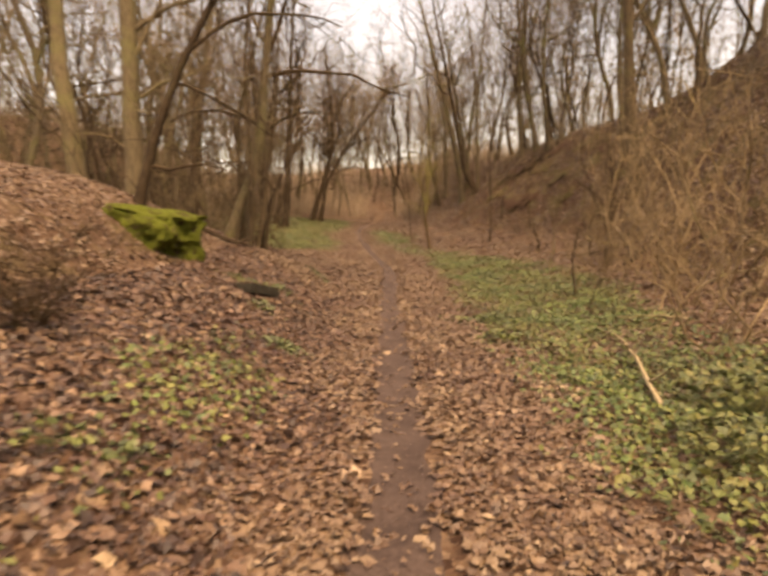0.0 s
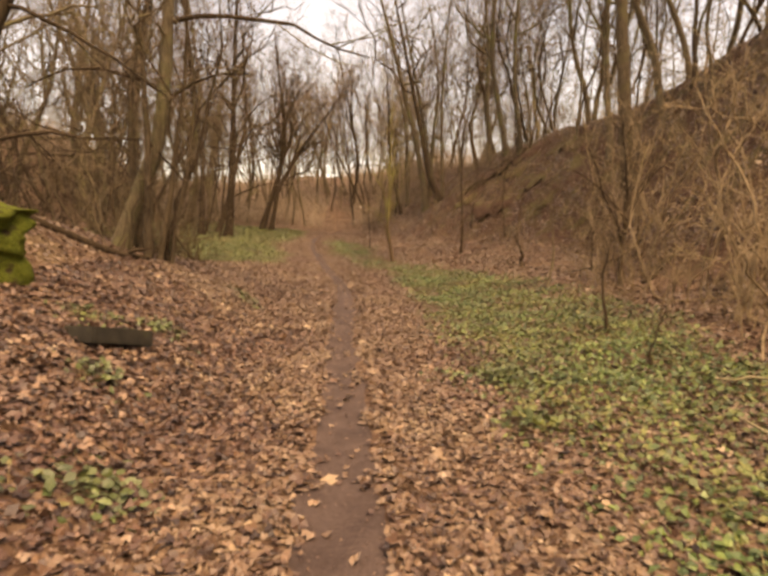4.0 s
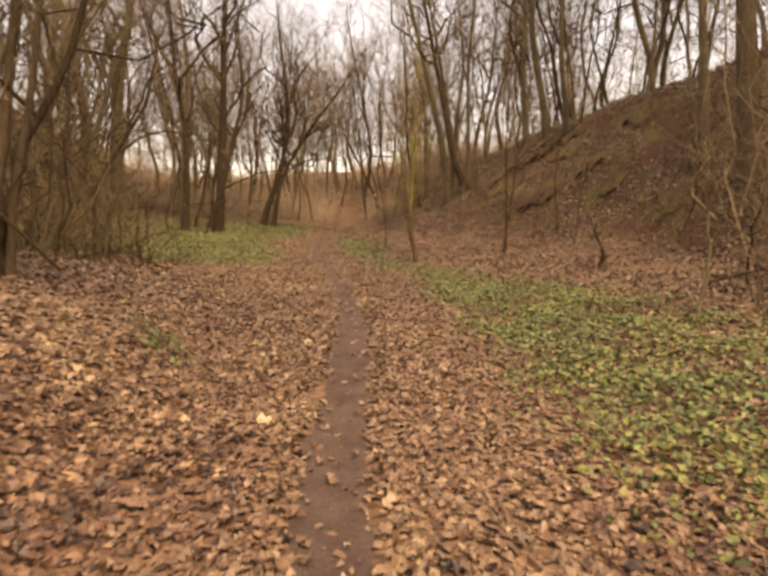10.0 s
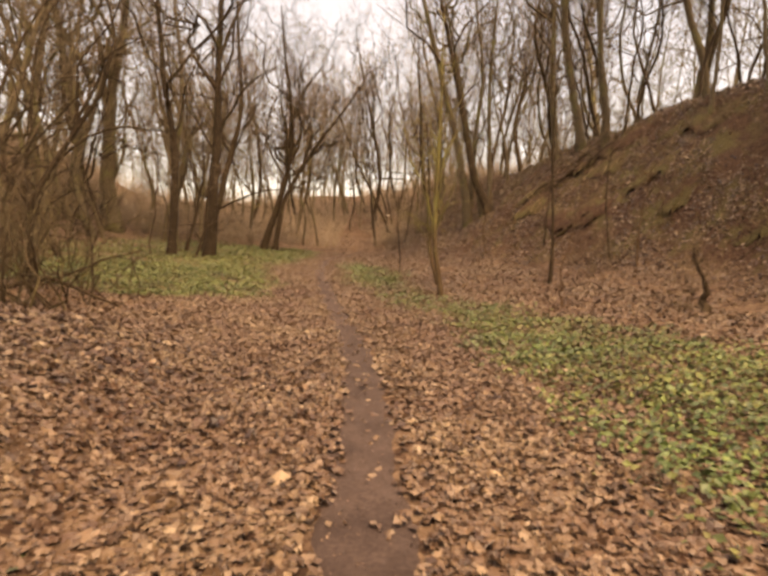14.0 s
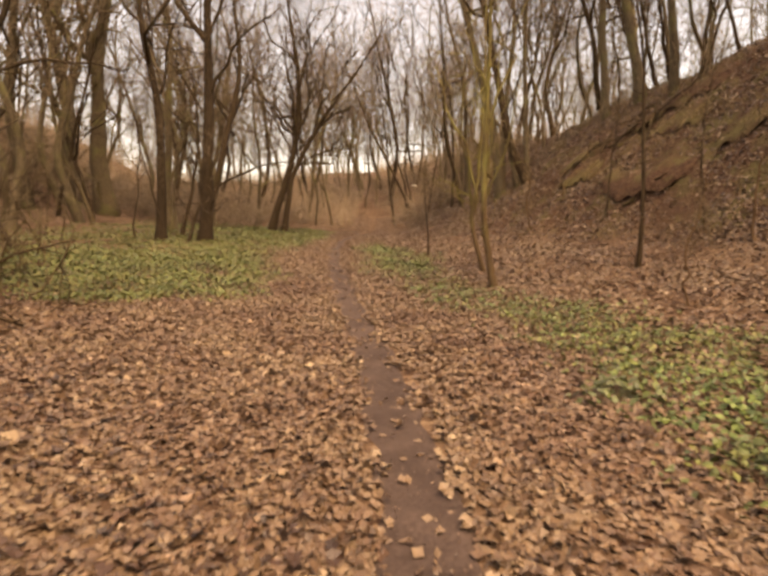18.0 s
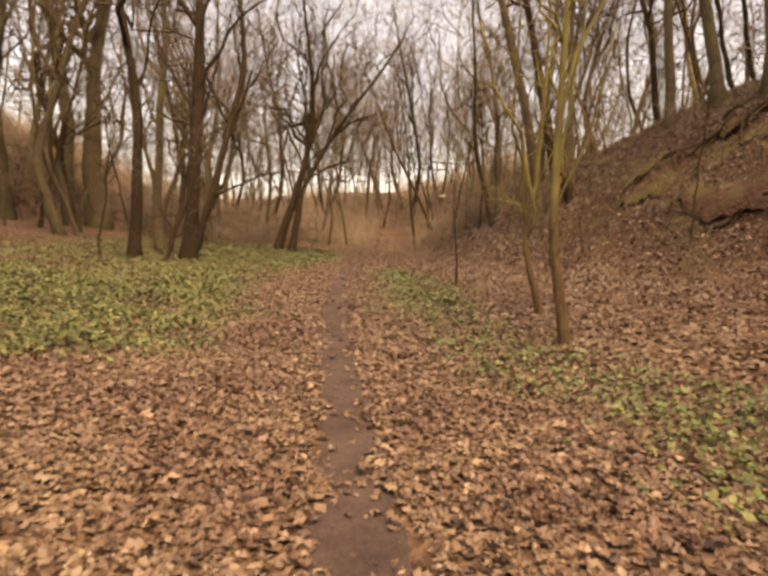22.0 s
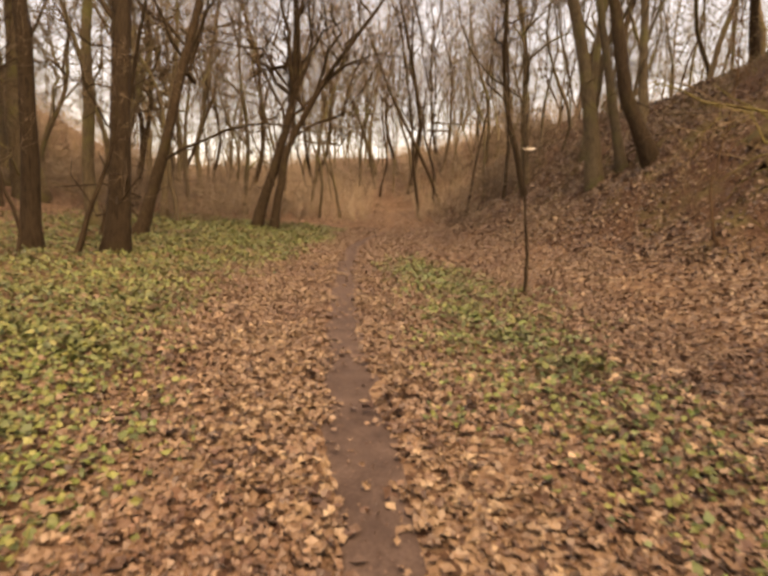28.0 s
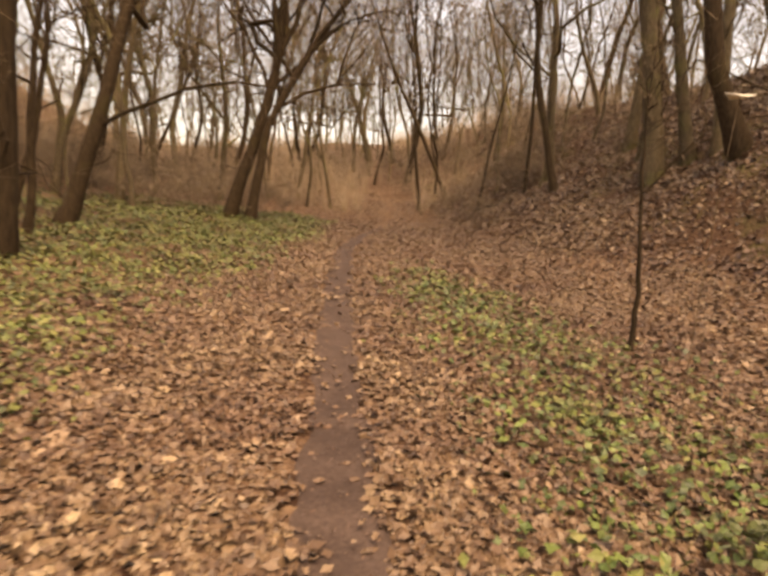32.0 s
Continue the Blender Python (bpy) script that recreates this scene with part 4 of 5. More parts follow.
def plant_woods():
    rng = np.random.default_rng(77)
    kinds = wood_kinds()
    tall, slim = kinds[:6], kinds[6:]
    taken = [(-6.85, 38), (-5.5, 38.9), (-6.9, 43.6), (-8.6, 44.4), (-19.2, 57), (-15, 52.4), (-4.5, 51.2), (6.9, 47.4), (7.75, 44.1), (8, 40.5), (-9.4, 17.5), (-5.9, 14.3)]
    jobs = []
    for x, y in scatter(rng, 46, -32, -6.5, 15, 60, 2.0, taken, lambda x, y: x < -6.8 - 0.06 * max(0, 44 - y) and not (-13 < x < -5 and 36 < y < 50)):
        jobs.append((tall[0::2] if rng.random() < 0.45 else slim[1::2] if rng.random() < 0.75 else slim, x, y, rng.uniform(0.8, 1.15), "bare grey-brown tree in the wood on the low ground", "wood left of the path"))
    for x, y in scatter(rng, 9, -19, -8.4, 43, 62, 1.5, taken, lambda x, y: True):
        jobs.append((tall if rng.random() < 0.5 else slim, x, y, rng.uniform(0.85, 1.15), "dark bare tree in front of the far bank", "wood left of the path"))
    for x, y in scatter(rng, 58, 12.4, 22, 8, 75, 1.3, taken, lambda x, y: x > edge(y) - 0.8):
        jobs.append((slim if rng.random() < 0.6 else tall, x, y, rng.uniform(0.75, 1.1), "bare slender tree standing on the ridge against the sky", "trees along the ridge"))
    for x, y in scatter(rng, 22, 12.3, 17.5, 10, 46, 0.9, taken, lambda x, y: x > edge(y) - 0.8):
        jobs.append((slim, x, y, rng.uniform(0.7, 1.0), "bare slender tree standing on the ridge against the sky", "trees along the ridge"))
    for x, y in scatter(rng, 22, 6.5, 12.5, 47, 80, 1.6, taken, lambda x, y: x > 5.0 + 0.02 * (y - 45)):
        jobs.append((slim[1::2], x, y, rng.uniform(0.6, 1.0), "bare slender tree on the leafy slope", "trees on the slope"))
    for x, y in scatter(rng, 44, -16, 9, 60, 90, 1.6, taken, lambda x, y: abs(x - 2.4) > 1.8 or y > 74):
        jobs.append((slim if rng.random() < 0.55 else tall, x, y, rng.uniform(0.85, 1.25), "bare tree at the far end of the valley", "trees at the valley's end"))
    for x, y in scatter(rng, 18, -16, 16, -28, -5, 2.5, taken, lambda x, y: abs(x) > 4):
        jobs.append((tall, x, y, rng.uniform(0.85, 1.1), "bare tree in the wood behind the start of the path", "wood at the start of the path"))
    for pool, x, y, size, label, group in jobs:
        far_tree(pool[int(rng.integers(len(pool)))], x, y, rng, size, label, group)
    # the far woods, joined into one
    g = Geo()
    spots = scatter(rng, 150, -70, 50, 88, 140, 1.5, taken, lambda x, y: True)
    spots += scatter(rng, 40, -60, -32, 22, 84, 2.0, taken, lambda x, y: True)
    spots += scatter(rng, 45, 20, 45, 8, 84, 1.8, taken, lambda x, y: True)
    far_kinds = distant_kinds()
    shapes = []
    for k in far_kinds:
        vs, fs, off = [], [], 0
        for ch in k.children:
            me = ch.data
            co = np.empty(len(me.vertices) * 3, np.float32)
            me.vertices.foreach_get("co", co)
            f = np.array([p.vertices[:] if len(p.vertices) == 4 else (*p.vertices[:], p.vertices[2]) for p in me.polygons], np.int32)
            vs.append(co.reshape(-1, 3))
            fs.append(f + off)
            off += len(me.vertices)
        f = np.concatenate(fs)
        shapes.append((np.concatenate(vs), f[f[:, 2] != f[:, 3]], f[f[:, 2] == f[:, 3]][:, :3]))
    for x, y in spots:
        v, q, t = shapes[int(rng.integers(4))]
        a, s = rng.uniform(0, 6.28), rng.uniform(0.75, 1.1)
        rot = np.array(((math.cos(a), -math.sin(a), 0), (math.sin(a), math.cos(a), 0), (0, 0, 1)))
        g.add((v @ rot.T) * s + np.array((x, y, float(land(x, y)) - 0.2)), q, t)
    tagged(new("far_woods", g.mesh("far_woods", BARK)), "bare grey-brown woods in the distance", "woods", kind="stuff")
    for k in kinds + far_kinds:
        for ch in list(k.children):
            bpy.data.objects.remove(ch)
        bpy.data.objects.remove(k)


plant_woods()


# ---- shrubs and brush ----
def plant_bush(label, x, y, seed, height, stems, spread, group="", size=1.0, **more):
    return tagged(stand(bush("shrub", seed, height, stems, spread, **more), x, y, size=size), label, "shrub", group)


plant_bush("dry tan shrub with long arching stems beside the path", 4.6, 6.6, 201, 3.4, 10, 0.7, bark=STRAW, arch=-0.34, r=0.019, subs=4, twigs=3, gather=0.3)
plant_bush("thicket of pale dry stems on the slope", 6.18, 9.09, 202, 3.6, 13, 0.6, bark=STRAW, arch=-0.2, r=0.018, subs=4, twigs=4, gather=0.4, size=1.08)
plant_bush("dense thicket of tan stems at the foot of the bank", 8.68, 17.81, 203, 4.4, 13, 0.5, bark=STRAW, arch=-0.1, r=0.019, subs=4, twigs=3, gather=0.35, size=1.28)
plant_bush("many-stemmed bare shrub on the apron", 7.0, 12.74, 204, 3.2, 11, 0.55, bark=STRAW, arch=-0.16, r=0.018, subs=4, twigs=4, gather=0.3, size=1.14)
plant_bush("bare tan shrub under the bank", 8.36, 11.44, 210, 3.6, 11, 0.55, bark=STRAW, arch=-0.12, r=0.018, subs=4, twigs=4, gather=0.35, size=1.14)
plant_bush("upright brown thicket beside a big tree", 10.61, 21.38, 211, 4.0, 12, 0.5, bark=STRAW, arch=-0.1, r=0.022, subs=4, twigs=3, gather=0.4, size=1.4)
plant_bush("tangle of bare shoots at the end of the leafy bank", -3.1, 14.95, 205, 3.6, 13, 0.40, bark=BARK_BROWN, arch=-0.05, r=0.017, gather=0.45)
plant_bush("tangle of thin shoots at the edge of the wood", -4.3, 17.6, 206, 4.6, 17, 0.45, bark=BARK, arch=-0.08, r=0.02, gather=0.5)
plant_bush("low tangle of bent stems beside the leafy floor", -4.6, 21.5, 207, 3.0, 11, 0.7, bark=BARK_BROWN, arch=-0.25, r=0.018, gather=0.4)
plant_bush("low tangle of bent stems over the green plants", -4.9, 25.0, 208, 2.6, 11, 0.8, bark=BARK, arch=-0.3, r=0.015, gather=0.4)
plant_bush("dark brown bush on the leafy bank", -2.85, 4.3, 209, 0.95, 26, 0.7, bark=BARK_DARK, arch=-0.2, r=0.008, subs=6, twigs=6)


def brush_copies():
    rng = np.random.default_rng(88)
    kinds = [bush("shrub", 300 + k, 2.6, 8, 0.5, bark=(STRAW, TWIG)[k % 2], r=0.016, subs=4, twigs=4, fine=1.6, low=True, gather=0.25) for k in range(6)]
    kinds += [bush("shrub", 320 + k, 2.4, 9, 0.55, bark=HAZED_BRUSH, r=0.014, subs=6, twigs=6, fine=4.0, low=True, gather=0.5) for k in range(2)]
    kinds += [bush("shrub", 340 + k, 2.8, 7, 0.5, bark=(BARK, BARK_DARK, BARK_BROWN)[k], r=0.024, subs=5, twigs=4, fine=1.5, arch=-0.1, low=True, gather=0.35) for k in range(3)]
    zones = ((13, 7.0, 12.5, 4, 24, 0.6, 1.2, 0.15, "dry brush on the steep leafy bank", "brush on the bank"),
             (16, 7.0, 12.5, 26, 48, 0.35, 0.8, 0.5, "small bare shrub on the leafy slope", "brush on the slope"),
             (34, -20, -6.0, 16, 29.5, 0.9, 1.8, 3, "bare undergrowth shrub in the wood", "undergrowth left of the path"),
             (52, -14, -1.8, 52, 68, 0.6, 1.05, 2, "reddish-brown brush at the end of the green floor", "brush at the valley's end"),
             (62, -26, 9, 68, 92, 0.6, 1.2, 2, "brown brush beyond the end of the path", "brush beyond the path"),
             (30, 4.5, 12, 50, 74, 0.6, 1.1, 2, "bare brush on the far slope", "brush on the far slope"),
             (60, -34, -14, 48, 72, 0.6, 1.1, 2, "brown brush on the far bank", "brush on the far bank"),
             (30, -32, -17, 44, 66, 0.8, 1.5, 3, "grey-brown bare shrub on the far bank", "brush on the far bank"),
             (9, 5.2, 7.6, 9, 17, 0.5, 1.0, 0.1, "tan dry stems on the apron of the bank", "brush on the apron"),
             (12, -7, -3.8, 19, 27, 0.5, 0.95, 3, "low bare undergrowth at the edge of the floor", "undergrowth at the edge"))
    for n, x0, x1, y0, y1, s0, s1, brown, label, group in zones:
        for _ in range(n):
            x, y = rng.uniform(x0, x1), rng.uniform(y0, y1)
            s = rng.uniform(s0, s1)
            m = Matrix.Translation((x, y, float(land(x, y)) - 0.05)) @ Matrix.Rotation(rng.uniform(0, 6.28), 4, "Z") @ Matrix.Diagonal((s, s, s, 1))
            tagged(copy_thing(kinds[8 + int(rng.integers(3)) if brown > 2 else 6 + int(rng.integers(2)) if brown > 1 else 2 * int(rng.integers(3)) + int(rng.random() < brown)], m), label, "shrub", group)
    for k in kinds:
        for ch in list(k.children):
            bpy.data.objects.remove(ch)
        bpy.data.objects.remove(k)


brush_copies()


def far_brush():
    """Thin upright stems that fill the ground between the far trees."""
    rng = np.random.default_rng(91)
    n = 26000
    p = np.stack((rng.uniform(-45, 26, n), 60 + 62 * rng.random(n) ** 1.3), 1)
    p = p[(np.abs(p[:, 0] - centre(p[:, 1])) > 1.6) & (rng.random(n) < 0.62 + 0.5 * wave(p[:, 0], p[:, 1], 92, 0.5))]
    m = len(p)
    way = rng.standard_normal((m, 3)) * np.array((0.26, 0.26, 0)) + np.array((0, 0, 1.0))
    g = Geo()
    spikes(g, np.column_stack((p, land(p[:, 0], p[:, 1]) - 0.05)), way, rng.uniform(0.8, 3.0, m), rng.uniform(0.010, 0.022, m), rng, 0.15)
    tagged(new("far_undergrowth", g.mesh("far_undergrowth", HAZED_BRUSH)), "grey-brown bare undergrowth between the far trees", "undergrowth", kind="stuff")


far_brush()


# ---- leaves on the ground ----
def leaf_patch(pos, size, rng, tilt, outline, curl, stretch):
    """Many small leaves: a fan round a raised or sunk middle, each lying on the ground with its own tilt."""
    m, k = len(pos), len(outline)
    e = 0.15
    nx = -(land(pos[:, 0] + e, pos[:, 1]) - land(pos[:, 0] - e, pos[:, 1])) / (2 * e)
    ny = -(land(pos[:, 0], pos[:, 1] + e) - land(pos[:, 0], pos[:, 1] - e)) / (2 * e)
    nrm = np.stack((nx, ny, np.ones(m)), 1) + rng.standard_normal((m, 3)) * np.array((tilt, tilt, 0))
    nrm /= np.linalg.norm(nrm, axis=1)[:, None]
    a = rng.uniform(0, 6.28, m)
    u = np.stack((np.cos(a), np.sin(a), np.zeros(m)), 1)
    u -= (u * nrm).sum(1)[:, None] * nrm
    u /= np.linalg.norm(u, axis=1)[:, None]
    v = np.cross(nrm, u)
    ox, oy = np.array(outline, float).T
    cup = rng.normal(0, curl, (m, 1)) * (np.abs(oy)[None] * 2) + rng.normal(0, curl * 0.5, (m, k))
    rim = pos[:, None] + size[:, None, None] * (ox[None, :, None] * u[:, None] + stretch * oy[None, :, None] * v[:, None] + cup[..., None] * nrm[:, None])
    mid = pos[:, None] + (size * rng.normal(0, curl * 0.6, m))[:, None, None] * nrm[:, None]
    verts = np.concatenate((rim, mid), 1).reshape(-1, 3)
    fan = np.array([(j, (j + 1) % k, k) for j in range(k)])
    tris = (fan[None] + (np.arange(m) * (k + 1))[:, None, None]).reshape(-1, 3)
    g = Geo()
    g.add(verts, None, tris)
    return g


KITE = ((-0.5, 0.06), (0.04, 0.42), (0.5, -0.08), (-0.10, -0.40))
HEART = ((-0.5, 0.0), (-0.1, 0.44), (0.5, 0.0), (-0.1, -0.44))
PLAIN = ((-0.5, 0.0), (0.05, 0.42), (0.5, 0.0), (-0.05, -0.42))
LOBED = ((-0.5, 0.0), (-0.3, 0.42), (-0.02, 0.22), (0.16, 0.44), (0.5, 0.0), (0.16, -0.44), (-0.02, -0.22), (-0.3, -0.42))
ROUND = ((-0.5, 0.0), (-0.15, 0.42), (0.3, 0.34), (0.52, 0.0), (0.3, -0.34), (-0.15, -0.42))


def litter():
    rng = np.random.default_rng(5)

    def field(n, x0, x1, y0, y1):
        p = np.stack((rng.uniform(x0, x1, n), rng.uniform(y0, y1, n)), 1)
        off = np.abs(p[:, 0] - centre(p[:, 1]))
        keep = np.where(off < 0.42, 0.03 + 0.07 * np.clip(wave(p[:, 0], p[:, 1], 53, 3.0), 0, 1) + 0.88 * smoothstep(0.15, 0.36, off + 0.10 * wave(p[:, 0], p[:, 1], 51, 3.5) + 0.06 * wave(p[:, 0], p[:, 1], 54, 13.0)), 1.0)
        keep = keep * (1 - 0.80 * green_cover(p[:, 0], p[:, 1]))
        return p[rng.random(n) < keep]

    near = np.concatenate((field(150000, -3.4, 4.2, -1.0, 40), field(22000, -2.8, 3.4, 23, 36)))
    heap = 0.80 + 0.30 * wave(near[:, 0], near[:, 1], 57, 1.7) + 0.22 * wave(near[:, 0], near[:, 1], 58, 5.0)
    near = near[rng.random(len(near)) < heap]
    under = field(90000, -3.4, 4.2, -1.0, 40)
    crumbs = field(60000, -3.0, 3.8, -1.0, 36)
    wide = np.concatenate((field(26000, -9, -3.4, 0, 34), field(28000, -3.5, 4.6, 40, 54), field(9000, -4, 7, 54, 68)))
    slope = np.concatenate((field(135000, 4.2, 14.4, 0, 46), field(52000, 4.6, 13.4, 44, 64)))
    slope = slope[rng.random(len(slope)) < np.where(slope[:, 0] > 7.5, 0.42, 0.70) + 0.40 * wave(slope[:, 0], slope[:, 1], 52, 2.2)]
    steep = land(slope[:, 0] + 0.3, slope[:, 1]) - land(slope[:, 0] - 0.3, slope[:, 1]) > 0.22
    wide, slope = np.concatenate((wide, slope[~steep])), slope[steep]
    # beyond y 43 only paler leaves: the lit look of that slope is painted in
    distant = slope[:, 1] > 43
    upper, slope = slope[distant], slope[~distant]

    # picks the leaves that take the darker, redder tones
    def pick_dark(p):
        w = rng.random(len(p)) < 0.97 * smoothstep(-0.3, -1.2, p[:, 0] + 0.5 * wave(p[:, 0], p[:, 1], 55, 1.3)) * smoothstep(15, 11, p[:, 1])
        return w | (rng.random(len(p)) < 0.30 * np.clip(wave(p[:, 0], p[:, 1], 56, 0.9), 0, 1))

    dark_near, dark_under = pick_dark(near), pick_dark(under)
    crumbs = crumbs[~pick_dark(crumbs)]
    bits = np.stack((rng.uniform(-0.5, 1.4, 16000), rng.uniform(-1, 40, 16000)), 1)
    bits = bits[np.abs(bits[:, 0] - centre(bits[:, 1])) < 0.30]
    for name, p, s0, s1, rise, shape, mat in (("fallen_leaves", near[~dark_near], 0.040, 0.098, 0.040, LOBED, LITTER), ("damp_fallen_leaves", near[dark_near], 0.044, 0.112, 0.050, LOBED, DARK_LITTER),
                                              ("leaf_fragments", crumbs, 0.018, 0.052, 0.040, KITE, LITTER), ("matted_leaves", under[~dark_under], 0.055, 0.11, 0.012, KITE, LITTER), ("matted_leaves", under[dark_under], 0.055, 0.11, 0.012, KITE, DARK_LITTER),
                                              ("leaf_bits", bits, 0.008, 0.022, 0.006, PLAIN, DARK_LITTER), ("fallen_leaves", wide, 0.06, 0.12, 0.03, PLAIN, LITTER), ("slope_leaves", upper, 0.09, 0.18, 0.05, KITE, LITTER), ("slope_leaves", slope[::2], 0.08, 0.17, 0.06, KITE, LITTER), ("slope_leaves", slope[1::2], 0.07, 0.14, 0.035, PLAIN, DARK_LITTER)):
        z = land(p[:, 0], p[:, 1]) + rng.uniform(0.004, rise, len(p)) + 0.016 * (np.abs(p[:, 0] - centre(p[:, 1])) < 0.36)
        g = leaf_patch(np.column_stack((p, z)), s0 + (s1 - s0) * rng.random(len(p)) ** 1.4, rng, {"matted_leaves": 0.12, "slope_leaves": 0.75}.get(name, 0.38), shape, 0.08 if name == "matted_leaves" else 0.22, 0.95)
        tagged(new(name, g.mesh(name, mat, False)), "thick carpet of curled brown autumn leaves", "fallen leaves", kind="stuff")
    p = np.concatenate((field(520, -3.0, 4.0, -1.0, 38), field(170, 1.2, 3.2, 29.0, 32.2)))
    z = land(p[:, 0], p[:, 1]) + rng.uniform(0.015, 0.03, len(p))
    g = leaf_patch(np.column_stack((p, z)), rng.uniform(0.09, 0.16, len(p)), rng, 0.35, LOBED, 0.10, 1.05)
    tagged(new("pale_fallen_leaves", g.mesh("pale_fallen_leaves", PALE_LEAF, False)), "larger pale lobed leaves among the litter", "fallen leaves", kind="stuff")


def ground_cover():
    rng = np.random.default_rng(6)
    n = 800000
    p = np.stack((rng.uniform(-13, 6.5, n), rng.uniform(-1, 56, n)), 1)
    far = smoothstep(30, 50, p[:, 1])
    near_path = 1 - 0.55 * smoothstep(4, 9, np.abs(p[:, 0]))
    keep = rng.random(n) < green_cover(p[:, 0], p[:, 1]) * near_path * (1 - 0.25 * far)
    p, far = p[keep], far[keep]
    tuft = np.clip(0.5 + 0.5 * wave(p[:, 0], p[:, 1], 61, 3.5), 0.1, 1)
    z = land(p[:, 0], p[:, 1]) + (0.02 + rng.uniform(0.01, 0.16, len(p)) * tuft)
    size = rng.uniform(0.034, 0.086, len(p)) * (1 + 0.7 * far)
    deep = rng.random(len(p)) < np.clip(0.45 + 0.55 * wave(p[:, 0], p[:, 1], 62, 1.3), 0.08, 0.92) * np.where(p[:, 0] > 0, 1.0, 0.3)
    for pick, mat, label in ((~deep, GREEN, "low yellow-green woodland plants among brown leaves"), (deep, DEEP_GREEN, "low deep green woodland plants among brown leaves")):
        g = leaf_patch(np.column_stack((p, z))[pick], size[pick], rng, 0.55, HEART, 0.10, 0.85)
        tagged(new("ground_cover", g.mesh("ground_cover", mat, False)), label, "plants", kind="stuff")
    # grass at the edge of the wood and at the end of the green floor
    m = 46000
    q = np.stack((rng.uniform(-9, 5.5, m), rng.uniform(1, 56, m)), 1)
    q = q[rng.random(m) < green_cover(q[:, 0], q[:, 1]) * 0.7]
    zz = land(q[:, 0], q[:, 1])
    way = rng.standard_normal((len(q), 3)) * np.array((0.45, 0.45, 0)) + np.array((0, 0, 1.0))
    gg = Geo()
    strands(gg, np.column_stack((q, zz)), way, rng.uniform(0.08, 0.22, len(q)), np.full(len(q), 0.0035), 3, 3, rng, -0.3, 0.2, 0.3)
    # dry grass along the upper edge of the ridge
    m = 9000
    e = np.stack((rng.uniform(10.6, 13.6, m), rng.uniform(4, 46, m)), 1)
    e = e[rng.random(m) < smoothstep(0.0, 0.5, wave(e[:, 0], e[:, 1], 63, 1.1) + 0.35 * (e[:, 0] - 11.8))]
    stem_way = rng.standard_normal((len(e), 3)) * np.array((0.5, 0.5, 0)) + np.array((-0.3, 0, 1.0))
    dry = Geo()
    strands(dry, np.column_stack((e, land(e[:, 0], e[:, 1]) - 0.01)), stem_way, rng.uniform(0.12, 0.34, len(e)), np.full(len(e), 0.007), 3, 3, rng, -0.4, 0.2, 0.3)
    tagged(new("dry_grass", dry.mesh("dry_grass", DRY_GRASS)), "dull olive dry grass along the upper edge of the ridge", "grass", kind="stuff")
    tagged(new("grass", gg.mesh("grass", GRASS)), "thin yellowish grass blades among the green plants", "grass", kind="stuff")


litter()
ground_cover()


# ---- things lying and growing along the path ----
def lumpy(name, material, size, seed, flat_top=0.0, rough=0.12, res=3, roundness=0.45):
    """A weathered block: a subdivided box with its corners rounded off and knocked about."""
    bm = bmesh.new()
    bmesh.ops.create_cube(bm, size=1.0)
    bmesh.ops.subdivide_edges(bm, edges=bm.edges[:], cuts=2 ** res - 1, use_grid_fill=True)
    off = Vector((seed * 3.1, seed * 1.7, seed * 0.9))
    for v in bm.verts:
        p = v.co.copy()
        r = max(abs(p.x), abs(p.y), abs(p.z))
        ball = p.normalized() * r * 1.25
        p = p.lerp(ball, roundness)
        n = noise.noise(p * 2.2 + off) * rough + noise.noise(p * 6.0 + off) * rough * 0.5 + noise.noise(p * 15.0 + off) * rough * 0.22
        p += p.normalized() * n
        if flat_top and p.z > flat_top:
            p.z = flat_top + (p.z - flat_top) * 0.25
        v.co = Vector((p.x * size[0], p.y * size[1], p.z * size[2]))
    me = bpy.data.meshes.new(name)
    bm.to_mesh(me)
    bm.free()
    me.materials.append(material)
    for p in me.polygons:
        p.use_smooth = True
    return me


boulder = new("mossy_boulder")
boulder.matrix_basis = pose(-4.02, 10.0, float(land(-4.02, 10.0)) + 0.04, 0, 9, -12)
for name, mat, size, at, seed in (("rock", MOSS, (1.42, 1.25, 1.02), (0, 0, 0), 4.0),):
    ob = new(name, lumpy(name, mat, size, seed, 0.36, 0.24, 5, 0.5))
    ob.parent = boulder
    ob.matrix_basis = pose(*at)
tagged(boulder, "boulder thickly covered in yellow-green moss on the leafy bank", "boulder")


